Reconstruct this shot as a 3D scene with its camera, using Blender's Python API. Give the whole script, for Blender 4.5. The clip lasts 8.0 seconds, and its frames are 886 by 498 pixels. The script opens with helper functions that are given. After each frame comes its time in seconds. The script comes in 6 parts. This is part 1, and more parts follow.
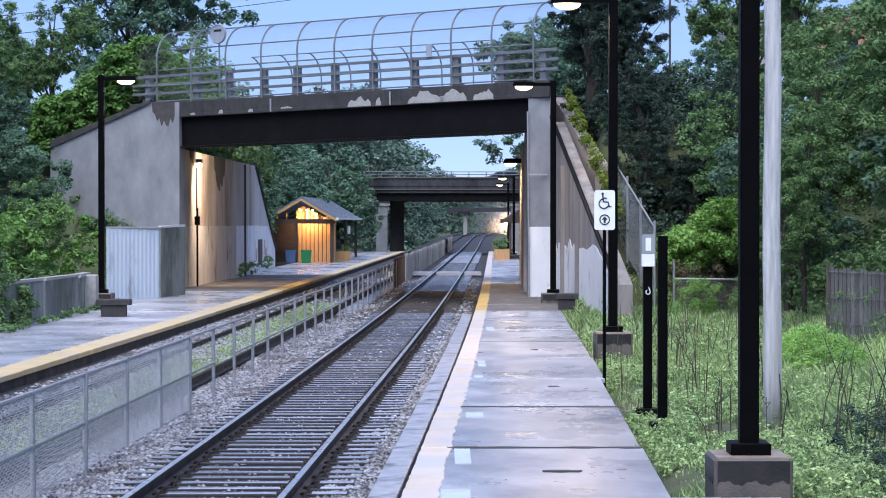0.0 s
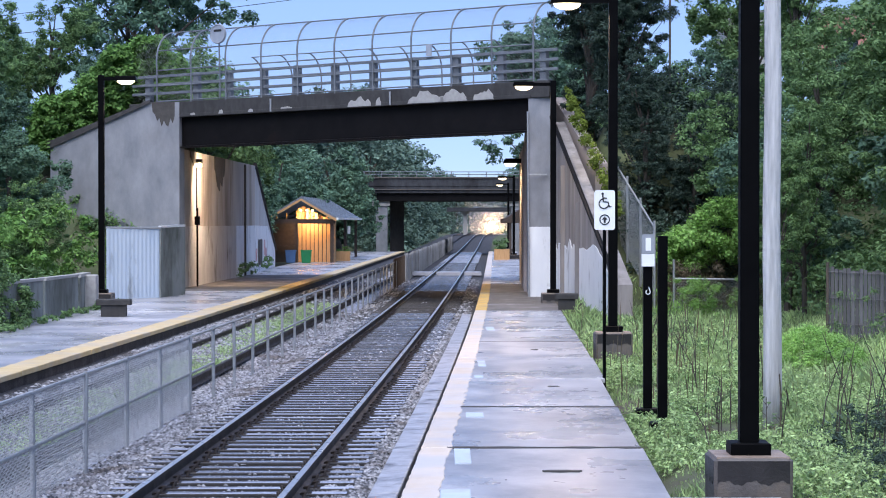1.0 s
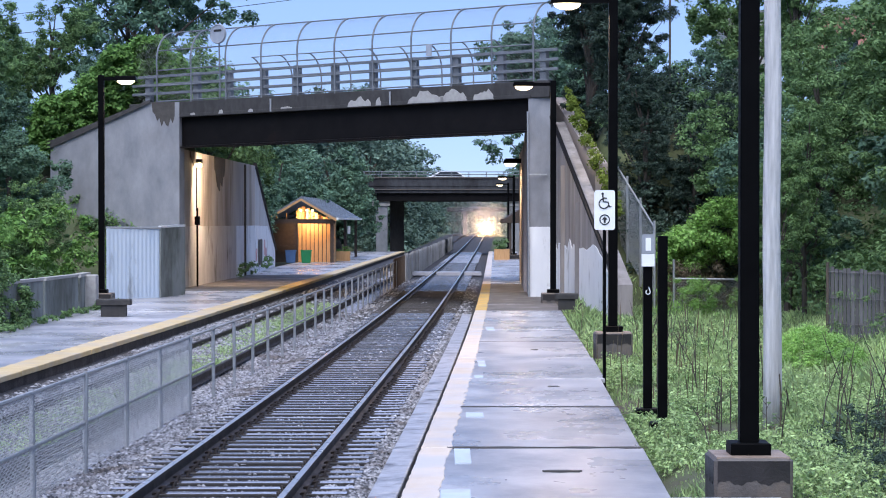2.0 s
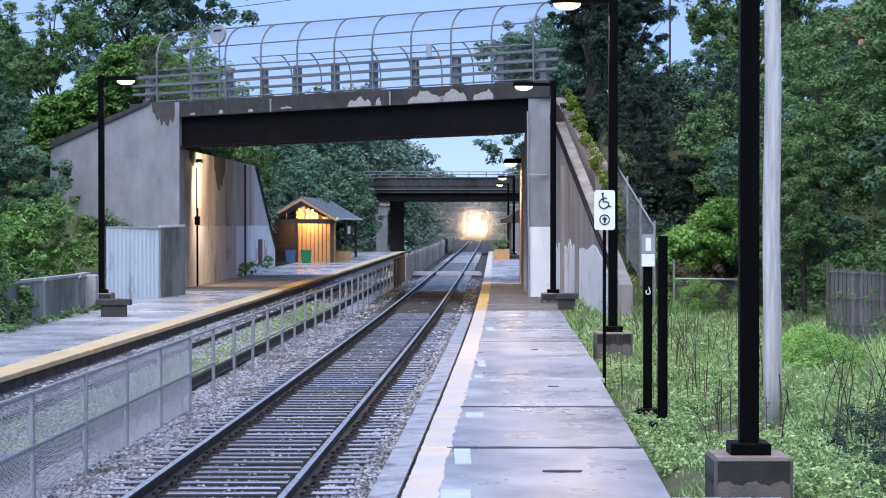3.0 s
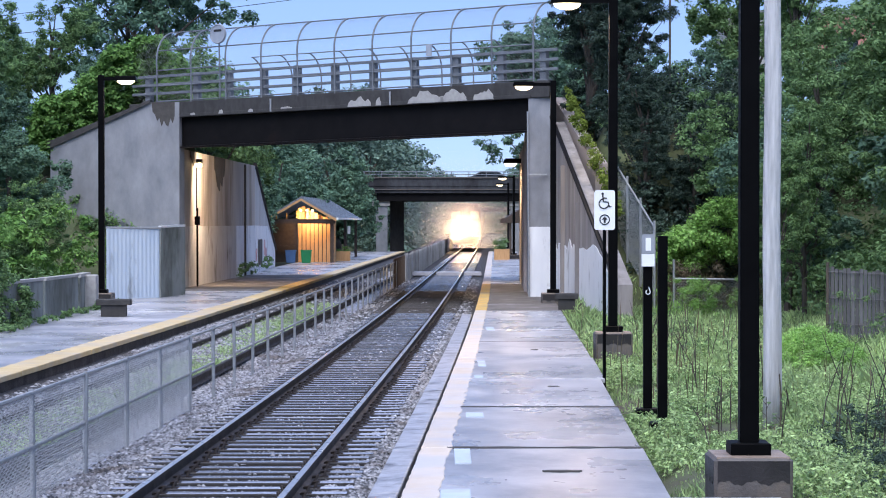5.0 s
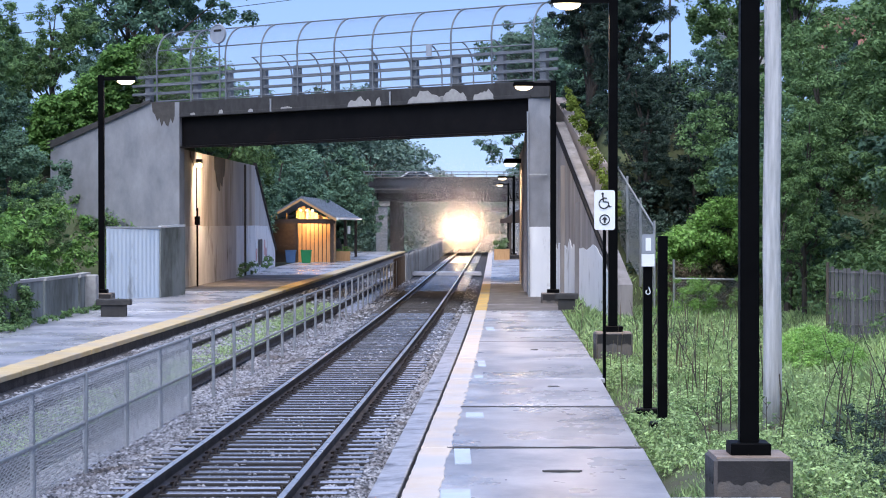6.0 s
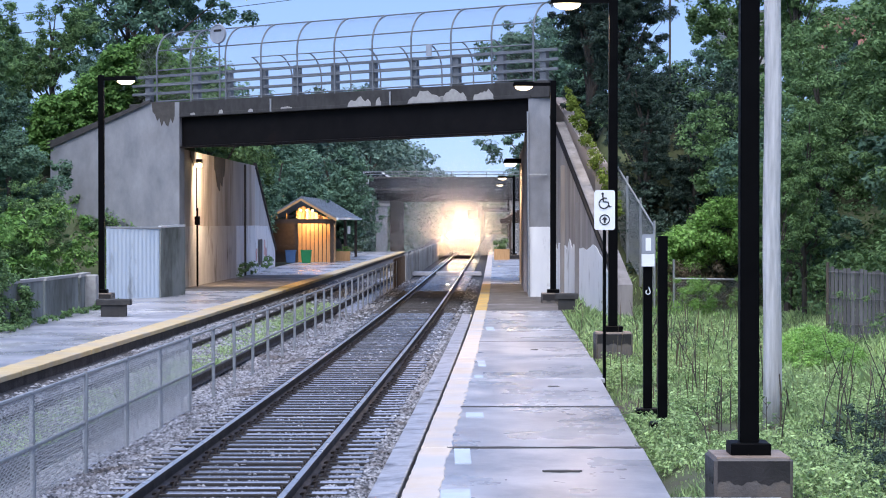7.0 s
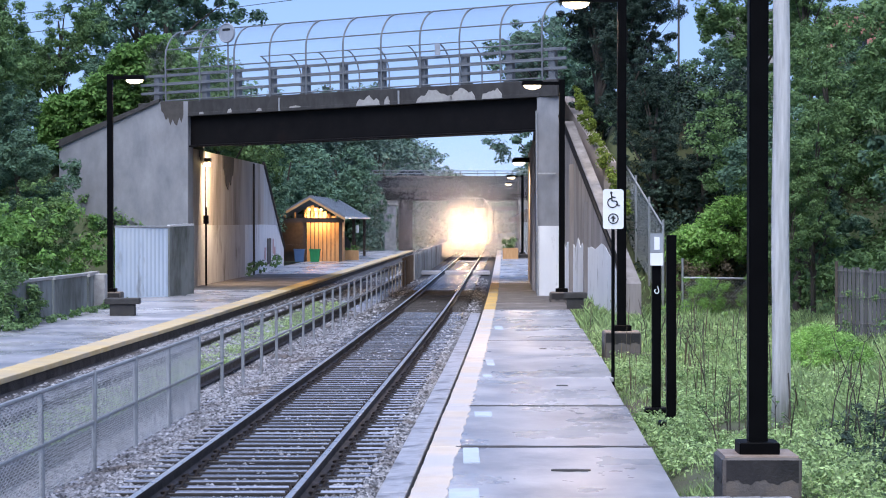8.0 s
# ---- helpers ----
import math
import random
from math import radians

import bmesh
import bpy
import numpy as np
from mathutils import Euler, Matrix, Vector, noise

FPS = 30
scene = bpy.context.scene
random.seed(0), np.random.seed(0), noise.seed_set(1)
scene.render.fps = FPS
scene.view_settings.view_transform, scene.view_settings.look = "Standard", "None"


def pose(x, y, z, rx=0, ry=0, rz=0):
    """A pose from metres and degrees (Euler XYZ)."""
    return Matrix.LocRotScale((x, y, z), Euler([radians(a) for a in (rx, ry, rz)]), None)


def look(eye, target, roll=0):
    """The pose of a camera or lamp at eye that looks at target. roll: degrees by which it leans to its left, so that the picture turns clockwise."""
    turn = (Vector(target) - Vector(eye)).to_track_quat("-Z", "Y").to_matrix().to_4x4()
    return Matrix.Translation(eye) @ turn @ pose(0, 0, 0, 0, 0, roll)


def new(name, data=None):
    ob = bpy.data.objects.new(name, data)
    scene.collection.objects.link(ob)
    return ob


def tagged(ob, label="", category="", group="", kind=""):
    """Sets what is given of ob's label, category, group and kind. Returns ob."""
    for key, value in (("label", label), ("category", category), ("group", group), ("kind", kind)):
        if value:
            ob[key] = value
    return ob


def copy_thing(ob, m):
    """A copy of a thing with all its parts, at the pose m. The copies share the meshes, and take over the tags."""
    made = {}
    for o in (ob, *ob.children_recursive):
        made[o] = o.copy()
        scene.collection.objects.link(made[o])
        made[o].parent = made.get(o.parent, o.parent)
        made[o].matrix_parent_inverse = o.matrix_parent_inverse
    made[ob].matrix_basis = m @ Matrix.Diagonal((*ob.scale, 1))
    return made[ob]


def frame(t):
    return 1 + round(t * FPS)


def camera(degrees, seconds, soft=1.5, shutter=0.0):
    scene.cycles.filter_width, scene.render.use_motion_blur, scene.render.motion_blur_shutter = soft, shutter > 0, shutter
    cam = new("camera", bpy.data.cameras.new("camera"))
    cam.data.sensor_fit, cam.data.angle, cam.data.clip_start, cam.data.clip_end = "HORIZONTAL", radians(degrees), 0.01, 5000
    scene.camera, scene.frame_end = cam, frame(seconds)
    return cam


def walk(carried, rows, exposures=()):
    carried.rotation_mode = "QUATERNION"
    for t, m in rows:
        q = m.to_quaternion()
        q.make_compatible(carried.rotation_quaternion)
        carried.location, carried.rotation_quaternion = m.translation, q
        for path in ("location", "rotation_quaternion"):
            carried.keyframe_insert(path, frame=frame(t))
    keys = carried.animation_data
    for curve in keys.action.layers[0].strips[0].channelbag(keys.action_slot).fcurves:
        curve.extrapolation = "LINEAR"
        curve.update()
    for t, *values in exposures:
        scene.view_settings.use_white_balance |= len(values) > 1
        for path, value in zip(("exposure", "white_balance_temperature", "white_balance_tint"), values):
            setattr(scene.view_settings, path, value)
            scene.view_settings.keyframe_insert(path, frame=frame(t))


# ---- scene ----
# ---- camera ----
cam = camera(22.73, 8.0, 1.05)
EYE = 2.645


def aim(dx, dy):
    return pose(0, 0, EYE, 90 - 0.690 - dy * 0.01469, 0, dx * 0.01469)


walk(cam, [(0.0, aim(0, 0)), (7.3, aim(0, 0)), (7.4, aim(0.6, -0.4)), (7.5, aim(1.5, -1.4)), (7.6, aim(2.1, -1.1)), (7.7, aim(3.8, -0.9)), (7.8, aim(6.8, -0.5)),
           (7.9, aim(11, 0.4)), (8.0, aim(15.2, 1.7))])

# ---- world and light ----
world = bpy.data.worlds.new("sky")
scene.world = world
world.use_nodes = True
wn = world.node_tree
sky = wn.nodes.new("ShaderNodeTexSky")
sky.sky_type = "NISHITA"
sky.sun_disc = False
sky.sun_elevation = radians(55)
sky.sun_rotation = radians(180)
sky.air_density = 0.6
sky.dust_density = 0.0
sky.ozone_density = 2.0
wn.links.new(sky.outputs[0], wn.nodes["Background"].inputs[0])
wn.nodes["Background"].inputs[1].default_value = 0.028
# an even veil of cloud over the clear sky
veil = wn.nodes.new("ShaderNodeBackground")
veil.inputs[0].default_value = (0.147, 0.235, 0.50, 1)
veil.inputs[1].default_value = 0.84
both = wn.nodes.new("ShaderNodeAddShader")
wn.links.new(wn.nodes["Background"].outputs[0], both.inputs[0])
wn.links.new(veil.outputs[0], both.inputs[1])
wn.links.new(both.outputs[0], wn.nodes["World Output"].inputs[0])
sun = new("sun", bpy.data.lights.new("sun", "SUN"))
sun.data.energy = 2.5
sun.data.angle = radians(60)
sun.data.color = (0.93, 0.935, 1.0)
sun.matrix_world = look((0, 0, 30), (4, 20, 0))
scene.view_settings.exposure = 0.9


# ---- small tools ----
class Mesh:
    """Collects boxes, tubes and sheets, and links them as one object."""

    def __init__(self):
        self.v, self.f = [], []

    def add(self, verts, faces):
        n = len(self.v)
        self.v += [tuple(p) for p in verts]
        self.f += [tuple(n + i for i in f) for f in faces]
        return self

    def box(self, x0, x1, y0, y1, z0, z1, m=None, c=0.0):
        """A box; c chamfers its upright edges and its top."""
        if c > 0:
            a = [(x0 + c, y0), (x1 - c, y0), (x1, y0 + c), (x1, y1 - c), (x1 - c, y1), (x0 + c, y1), (x0, y1 - c), (x0, y0 + c)]
            k = 1 - 2 * c / max(min(x1 - x0, y1 - y0), 1e-6)
            mx, my = (x0 + x1) / 2, (y0 + y1) / 2
            vs = [(x, y, z0) for x, y in a] + [(x, y, z1 - c) for x, y in a]
            vs += [(x - math.copysign(c, x - mx), y - math.copysign(c, y - my), z1) for x, y in a]
            fs = [tuple(range(7, -1, -1)), tuple(range(16, 24))]
            for r in (0, 8):
                fs += [(r + i, r + (i + 1) % 8, r + 8 + (i + 1) % 8, r + 8 + i) for i in range(8)]
        else:
            vs = [(x, y, z) for z in (z0, z1) for x, y in ((x0, y0), (x1, y0), (x1, y1), (x0, y1))]
            fs = [(3, 2, 1, 0), (4, 5, 6, 7), (0, 1, 5, 4), (1, 2, 6, 5), (2, 3, 7, 6), (3, 0, 4, 7)]
        if m is not None:
            vs = [m @ Vector(p) for p in vs]
        return self.add(vs, fs)

    def prism(self, poly, y0, y1, m=None):
        """A polygon of (x, z) drawn out from y0 to y1."""
        n = len(poly)
        vs = [(x, y, z) for y in (y0, y1) for x, z in poly]
        if m is not None:
            vs = [m @ Vector(p) for p in vs]
        fs = [tuple(range(n)), tuple(range(2 * n - 1, n - 1, -1))]
        fs += [((i + 1) % n, i, n + i, n + (i + 1) % n) for i in range(n)]
        return self.add(vs, fs)

    def tube(self, pts, r, n=8, r1=None):
        """A round bar along points; r1 is the radius at its end."""
        pts = [Vector(p) for p in pts]
        r1 = r if r1 is None else r1
        rings, side = [], None
        for i, p in enumerate(pts):
            d = (pts[min(i + 1, len(pts) - 1)] - pts[max(i - 1, 0)]).normalized()
            if side is None:
                side = d.orthogonal().normalized()
            side = (side - d * side.dot(d)).normalized()
            up = d.cross(side)
            rr = r + (r1 - r) * i / max(len(pts) - 1, 1)
            rings += [p + (side * math.cos(a) + up * math.sin(a)) * rr for a in (2 * math.pi * k / n for k in range(n))]
        fs = [tuple(range(n - 1, -1, -1)), tuple(range(len(rings) - n, len(rings)))]
        for i in range(len(pts) - 1):
            fs += [(i * n + k, i * n + (k + 1) % n, (i + 1) * n + (k + 1) % n, (i + 1) * n + k) for k in range(n)]
        return self.add(rings, fs)

    def sweep(self, prof, ys, line, rise=None):
        """A closed (offset, z) profile carried along the track's line."""
        n, k = len(prof), len(ys)
        vs = [(line(y) + o, y, z + (rise(y) if rise else 0)) for y in ys for o, z in prof]
        fs = [tuple(range(n)), tuple(range(n * k - 1, n * k - n - 1, -1))]
        for j in range(k - 1):
            fs += [(j * n + (i + 1) % n, j * n + i, (j + 1) * n + i, (j + 1) * n + (i + 1) % n) for i in range(n)]
        return self.add(vs, fs)

    def data(self, name, material, smooth=False):
        me = bpy.data.meshes.new(name)
        me.from_pydata(self.v, [], self.f)
        bm = bmesh.new()
        bm.from_mesh(me)
        bmesh.ops.recalc_face_normals(bm, faces=bm.faces)
        bm.to_mesh(me)
        bm.free()
        me.materials.append(material)
        if smooth:
            me.polygons.foreach_set("use_smooth", [True] * len(me.polygons))
        return me


def part(name, mesh, material, parent=None, label="", at=None, smooth=False, bevel=0.0):
    data = mesh.data(name, material, smooth) if isinstance(mesh, Mesh) else mesh
    ob = new(name, data)
    if parent is not None:
        ob.parent = parent
    if at is not None:
        ob.matrix_basis = at
    if bevel:
        b = ob.modifiers.new("edge", "BEVEL")
        b.width, b.segments, b.limit_method = bevel, 2, "ANGLE"
    return tagged(ob, label)


def thing(name, at, label, category, group="", kind=""):
    ob = new(name)
    ob.empty_display_size = 0.2
    ob.matrix_basis = at
    return tagged(ob, label, category, group, kind)


def solid(name, mesh, material, label, category, group="", kind="", at=None, smooth=False, bevel=0.0):
    return tagged(part(name, mesh, material, None, label, at, smooth, bevel), label, category, group, kind)


# ---- materials ----
def mat(name, c1, c2, scale=6.0, rough=(0.6, 0.85), bump=0.15, metal=0.0, stretch=(1, 1, 1), stain=None, stain_scale=0.5,
        stain_at=(0.5, 0.65), island=0.0, piece=0.0, spec=0.5, coat=0.0, fine=8.0):
    """A surface with grain, a coarser stain, and gloss that varies with both."""
    m = bpy.data.materials.new(name)
    m.use_nodes = True
    nt = m.node_tree
    nd, ln = nt.nodes, nt.links
    b = nd["Principled BSDF"]
    co = nd.new("ShaderNodeTexCoord")
    mp = nd.new("ShaderNodeMapping")
    mp.inputs["Scale"].default_value = stretch
    ln.new(co.outputs["Object"], mp.inputs[0])

    def noise_node(s, detail=5.0):
        n = nd.new("ShaderNodeTexNoise")
        n.inputs["Scale"].default_value, n.inputs["Detail"].default_value = s, detail
        n.inputs["Roughness"].default_value = 0.62
        ln.new(mp.outputs[0], n.inputs["Vector"])
        return n.outputs["Fac"]

    def ramp(fac, lo, hi):
        r = nd.new("ShaderNodeMapRange")
        ln.new(fac, r.inputs["Value"])
        r.inputs["From Min"].default_value, r.inputs["From Max"].default_value = lo, hi
        return r.outputs["Result"]

    def mix(fac, a, bb, blend="MIX"):
        x = nd.new("ShaderNodeMix")
        x.data_type, x.blend_type = "RGBA", blend
        if isinstance(fac, float):
            x.inputs["Factor"].default_value = fac
        else:
            ln.new(fac, x.inputs["Factor"])
        for idx, val in ((6, a), (7, bb)):
            if isinstance(val, tuple):
                x.inputs[idx].default_value = (*val, 1)
            else:
                ln.new(val, x.inputs[idx])
        return x.outputs[2]

    g = noise_node(scale)
    col = mix(ramp(g, 0.3, 0.7), c1, c2)
    f = noise_node(scale * fine, 3.0)
    if stain is not None:
        s = noise_node(stain_scale, 6.0)
        col = mix(ramp(s, *stain_at), col, stain)
    for amount, out in ((island, "Random Per Island"), (piece, "Random")):
        if amount:
            src = nd.new("ShaderNodeNewGeometry" if out == "Random Per Island" else "ShaderNodeObjectInfo")
            h = nd.new("ShaderNodeHueSaturation")
            h.inputs["Color"].default_value = (1, 1, 1, 1)
            ln.new(col, h.inputs["Color"])
            r = nd.new("ShaderNodeMapRange")
            r.inputs["To Min"].default_value, r.inputs["To Max"].default_value = 1 - amount, 1 + amount
            ln.new(src.outputs[out], r.inputs["Value"])
            ln.new(r.outputs["Result"], h.inputs["Value"])
            col = h.outputs[0]
    ln.new(col, b.inputs["Base Color"])
    r = nd.new("ShaderNodeMapRange")
    r.inputs["From Min"].default_value, r.inputs["From Max"].default_value = 0.3, 0.7
    r.inputs["To Min"].default_value, r.inputs["To Max"].default_value = rough
    ln.new(noise_node(scale * 0.45), r.inputs["Value"])
    ln.new(r.outputs["Result"], b.inputs["Roughness"])
    b.inputs["Metallic"].default_value = metal
    b.inputs["Specular IOR Level"].default_value = spec
    b.inputs["Coat Weight"].default_value = coat
    if bump:
        bp = nd.new("ShaderNodeBump")
        bp.inputs["Strength"].default_value, bp.inputs["Distance"].default_value = bump, 0.02
        ln.new(f, bp.inputs["Height"])
        ln.new(bp.outputs[0], b.inputs["Normal"])
    return m


def glow(name, colour, strength):
    m = bpy.data.materials.new(name)
    m.use_nodes = True
    b = m.node_tree.nodes["Principled BSDF"]
    b.inputs["Base Color"].default_value = (*colour, 1)
    b.inputs["Emission Color"].default_value = (*colour, 1)
    b.inputs["Emission Strength"].default_value = strength
    return m


def leafy(name, c1, c2, spread=0.35, through_leaf=0.25):
    m = mat(name, c1, c2, scale=1.1, rough=(0.5, 0.75), bump=0.0, spec=0.28, island=spread, stain=tuple(x * 1.5 for x in c2), stain_scale=0.35, stain_at=(0.5, 0.75))
    nt = m.node_tree
    b = nt.nodes["Principled BSDF"]
    tr = nt.nodes.new("ShaderNodeBsdfTranslucent")
    mx = nt.nodes.new("ShaderNodeMixShader")
    mx.inputs[0].default_value = through_leaf
    nt.links.new(b.inputs["Base Color"].links[0].from_socket, tr.inputs[0])
    nt.links.new(b.outputs[0], mx.inputs[1])
    nt.links.new(tr.outputs[0], mx.inputs[2])
    nt.links.new(mx.outputs[0], nt.nodes["Material Output"].inputs[0])
    return m


def glass(name, colour):
    m = bpy.data.materials.new(name)
    m.use_nodes = True
    b = m.node_tree.nodes["Principled BSDF"]
    b.inputs["Base Color"].default_value = (*colour, 1)
    b.inputs["Roughness"].default_value = 0.05
    b.inputs["Specular IOR Level"].default_value = 0.8
    return m


M_CONC = mat("concrete", (0.18, 0.19, 0.21), (0.3, 0.305, 0.325), 1.5, (0.7, 0.9), 0.25, stretch=(1, 1, 0.55), stain=(0.19, 0.185, 0.185), stain_scale=0.45, stain_at=(0.52, 0.74), fine=24.0)
# Far wing wall's concrete, lightened to put the light it catches into the colour.
M_CONC_WING_LIT = mat("lit_wing_concrete", (0.42, 0.41, 0.4), (0.56, 0.545, 0.53), 1.0, (0.7, 0.9), 0.25, stretch=(1, 1, 0.2), stain=(0.3, 0.27, 0.24), stain_scale=0.5, stain_at=(0.52, 0.74), fine=24.0)
M_CONC_BROWN = mat("stained_concrete", (0.33, 0.28, 0.24), (0.47, 0.42, 0.37), 0.7, (0.55, 0.8), 0.2, stretch=(1, 1, 0.3), stain=(0.2, 0.155, 0.12), stain_scale=0.45, stain_at=(0.5, 0.66), fine=24.0)
M_CONC_DARK = mat("dark_concrete", (0.028, 0.026, 0.026), (0.055, 0.052, 0.051), 5.0, (0.6, 0.85), 0.3, stretch=(1, 1, 0.5), stain=(0.025, 0.023, 0.022), stain_scale=0.6)
M_CONC_BLACK = mat("near_black_concrete", (0.022, 0.023, 0.027), (0.05, 0.052, 0.058), 3.0, (0.6, 0.85), 0.3, stretch=(1, 1, 0.4), stain=(0.014, 0.014, 0.016), stain_scale=0.6)
M_CONC_BARE = mat("spalled_concrete", (0.30, 0.29, 0.28), (0.40, 0.39, 0.37), 8.0, (0.8, 0.95), 0.4)
M_BLOT = mat("dark_blot", (0.05, 0.045, 0.042), (0.075, 0.068, 0.062), 6.0, (0.7, 0.9), 0.2)
M_PAINT = mat("whitewash", (0.68, 0.69, 0.71), (0.80, 0.805, 0.81), 1.4, (0.5, 0.7), 0.12, stretch=(1, 1, 0.3), stain=(0.36, 0.35, 0.35), stain_scale=1.6, stain_at=(0.58, 0.66), fine=20.0)
M_PAINT_DULL = mat("dull_whitewash", (0.40, 0.37, 0.35), (0.55, 0.52, 0.5), 1.0, (0.55, 0.75), 0.15, stretch=(1, 1, 0.5), stain=(0.19, 0.16, 0.135), stain_scale=0.9, stain_at=(0.53, 0.68), fine=20.0)
M_CONC_STREAK = mat("streaked_concrete", (0.17, 0.15, 0.14), (0.32, 0.295, 0.285), 2.2, (0.7, 0.9), 0.25, stretch=(1, 1, 0.12), stain=(0.11, 0.095, 0.09), stain_scale=0.8, stain_at=(0.52, 0.7), fine=12.0)
M_CONC_ROSE = mat("rosy_concrete", (0.40, 0.34, 0.315), (0.52, 0.45, 0.42), 1.2, (0.7, 0.9), 0.25, stain=(0.24, 0.2, 0.185), stain_scale=0.6, stain_at=(0.54, 0.74), fine=20.0)
M_PAINT_RED = mat("faded_red_marks", (0.45, 0.25, 0.27), (0.6, 0.4, 0.42), 6.0, (0.5, 0.7), 0.05)
M_STEEL = mat("black_painted_steel", (0.005, 0.0045, 0.005), (0.009, 0.008, 0.0085), 2.0, (0.5, 0.7), 0.05, spec=0.12, stain=(0.016, 0.01, 0.009), stain_scale=1.0, stain_at=(0.58, 0.75))
M_POST = mat("black_post_paint", (0.0014, 0.0014, 0.0016), (0.003, 0.003, 0.0034), 3.0, (0.4, 0.55), 0.03, spec=0.05)
M_GALV = mat("galvanised_steel", (0.32, 0.33, 0.34), (0.45, 0.46, 0.47), 9.0, (0.4, 0.6), 0.05, metal=0.6)
M_RAILING = mat("grey_railing_paint", (0.13, 0.145, 0.165), (0.19, 0.205, 0.225), 5.0, (0.45, 0.6), 0.05, metal=0.2)
M_RAIL = mat("rusty_rail_side", (0.018, 0.014, 0.013), (0.035, 0.026, 0.022), 6.0, (0.5, 0.7), 0.2, metal=0.3)
M_RAILTOP = mat("polished_rail_top", (0.46, 0.47, 0.49), (0.6, 0.61, 0.63), 12.0, (0.24, 0.38), 0.0, metal=0.65)
# Bright bluish tone paints the sky's sheen onto the wet tie tops.
M_TIE = mat("wet_sheen_tie", (0.3, 0.31, 0.38), (0.58, 0.6, 0.7), 3.0, (0.1, 0.3), 0.15, stretch=(0.5, 6, 4), stain=(0.08, 0.08, 0.09), stain_scale=0.9, stain_at=(0.52, 0.64), piece=0.4)
# Dry ties under the bridge, with its shade put into the dark colour.
M_TIE_SHADED = mat("shaded_dry_tie", (0.045, 0.036, 0.03), (0.085, 0.07, 0.06), 5.0, (0.7, 0.9), 0.5, stretch=(0.6, 6, 4), piece=0.3)
M_BALLAST = mat("ballast_stone", (0.1, 0.099, 0.107), (0.34, 0.337, 0.352), 9.0, (0.45, 0.75), 0.3, island=0.85, stain=(0.1, 0.085, 0.078), stain_scale=0.8)
# Near-black sheet paints the shade in the gaps between ballast stones and ties.
M_BED = mat("gap_shade_bed", (0.015, 0.014, 0.014), (0.07, 0.066, 0.067), 16.0, (0.6, 0.85), 1.0, stain=(0.06, 0.05, 0.046), stain_scale=0.5, fine=3.0)
M_SLAB = mat("wet_concrete_slab", (0.34, 0.34, 0.37), (0.49, 0.475, 0.49), 1.1, (0.12, 0.5), 0.15, stretch=(1, 0.7, 1), stain=(0.24, 0.245, 0.275), stain_scale=0.6, stain_at=(0.44, 0.6), piece=0.14, fine=22.0)
# Dry slabs with the bridge's shade painted in; light mottling imitates wet sheen.
M_SLAB_SHADED = mat("shaded_dry_slab", (0.085, 0.074, 0.068), (0.15, 0.132, 0.122), 2.0, (0.5, 0.8), 0.15, stretch=(1, 0.6, 1), stain=(0.26, 0.24, 0.235), stain_scale=0.6, stain_at=(0.56, 0.66), piece=0.15)
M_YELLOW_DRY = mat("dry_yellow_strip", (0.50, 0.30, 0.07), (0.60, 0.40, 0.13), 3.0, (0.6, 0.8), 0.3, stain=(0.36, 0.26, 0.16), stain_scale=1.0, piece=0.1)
M_YELLOW = mat("worn_yellow_strip", (0.60, 0.48, 0.36), (0.70, 0.59, 0.49), 2.5, (0.35, 0.6), 0.3, stain=(0.56, 0.52, 0.51), stain_scale=0.7, stain_at=(0.42, 0.62), piece=0.05)
# Opposite platform's strip, its lit look put into a more orange colour.
M_YELLOW_LIT = mat("lit_yellow_strip", (0.58, 0.41, 0.17), (0.68, 0.53, 0.3), 2.5, (0.4, 0.6), 0.3, stain=(0.5, 0.42, 0.32), stain_scale=0.7, stain_at=(0.45, 0.65), piece=0.08)
M_EDGE = mat("dark_platform_edge", (0.03, 0.025, 0.022), (0.07, 0.06, 0.055), 5.0, (0.6, 0.85), 0.4, stain=(0.015, 0.013, 0.012), stain_scale=1.2)
M_CURB = mat("wet_edge_timber", (0.3, 0.3, 0.33), (0.46, 0.46, 0.5), 5.0, (0.3, 0.5), 0.5, stain=(0.12, 0.115, 0.12), stain_scale=2.2, stain_at=(0.5, 0.68))
M_GROUND = mat("weedy_soil", (0.05, 0.065, 0.025), (0.10, 0.12, 0.05), 1.2, (0.75, 0.95), 0.6, stain=(0.075, 0.06, 0.042), stain_scale=0.35)
M_LEAF = leafy("green_leaves", (0.085, 0.155, 0.06), (0.16, 0.265, 0.1))
M_LEAF_DARK = leafy("dark_needles", (0.022, 0.042, 0.03), (0.05, 0.082, 0.058), 0.5, 0.1)
M_LEAF_BRIGHT = leafy("bright_vine_leaves", (0.105, 0.215, 0.05), (0.165, 0.31, 0.08), 0.35, 0.3)
# Lightened so that haze over the trees beyond the bridge is in the colour.
M_LEAF_BLUE = leafy("blue_green_leaves", (0.075, 0.145, 0.095), (0.135, 0.23, 0.145))
# Paler, greyer green puts the distance haze into the leaf colour.
M_LEAF_HAZED = leafy("hazed_far_leaves", (0.10, 0.165, 0.125), (0.155, 0.23, 0.175))
M_GRASS = leafy("weed_blades", (0.24, 0.36, 0.14), (0.41, 0.53, 0.24), 0.55, 0.35)
# Creosote-dark sides, blackened to paint in the shade between the ties.
M_TIE_SIDE = mat("shaded_tie_side", (0.012, 0.011, 0.012), (0.03, 0.027, 0.026), 6.0, (0.6, 0.8), 0.3)
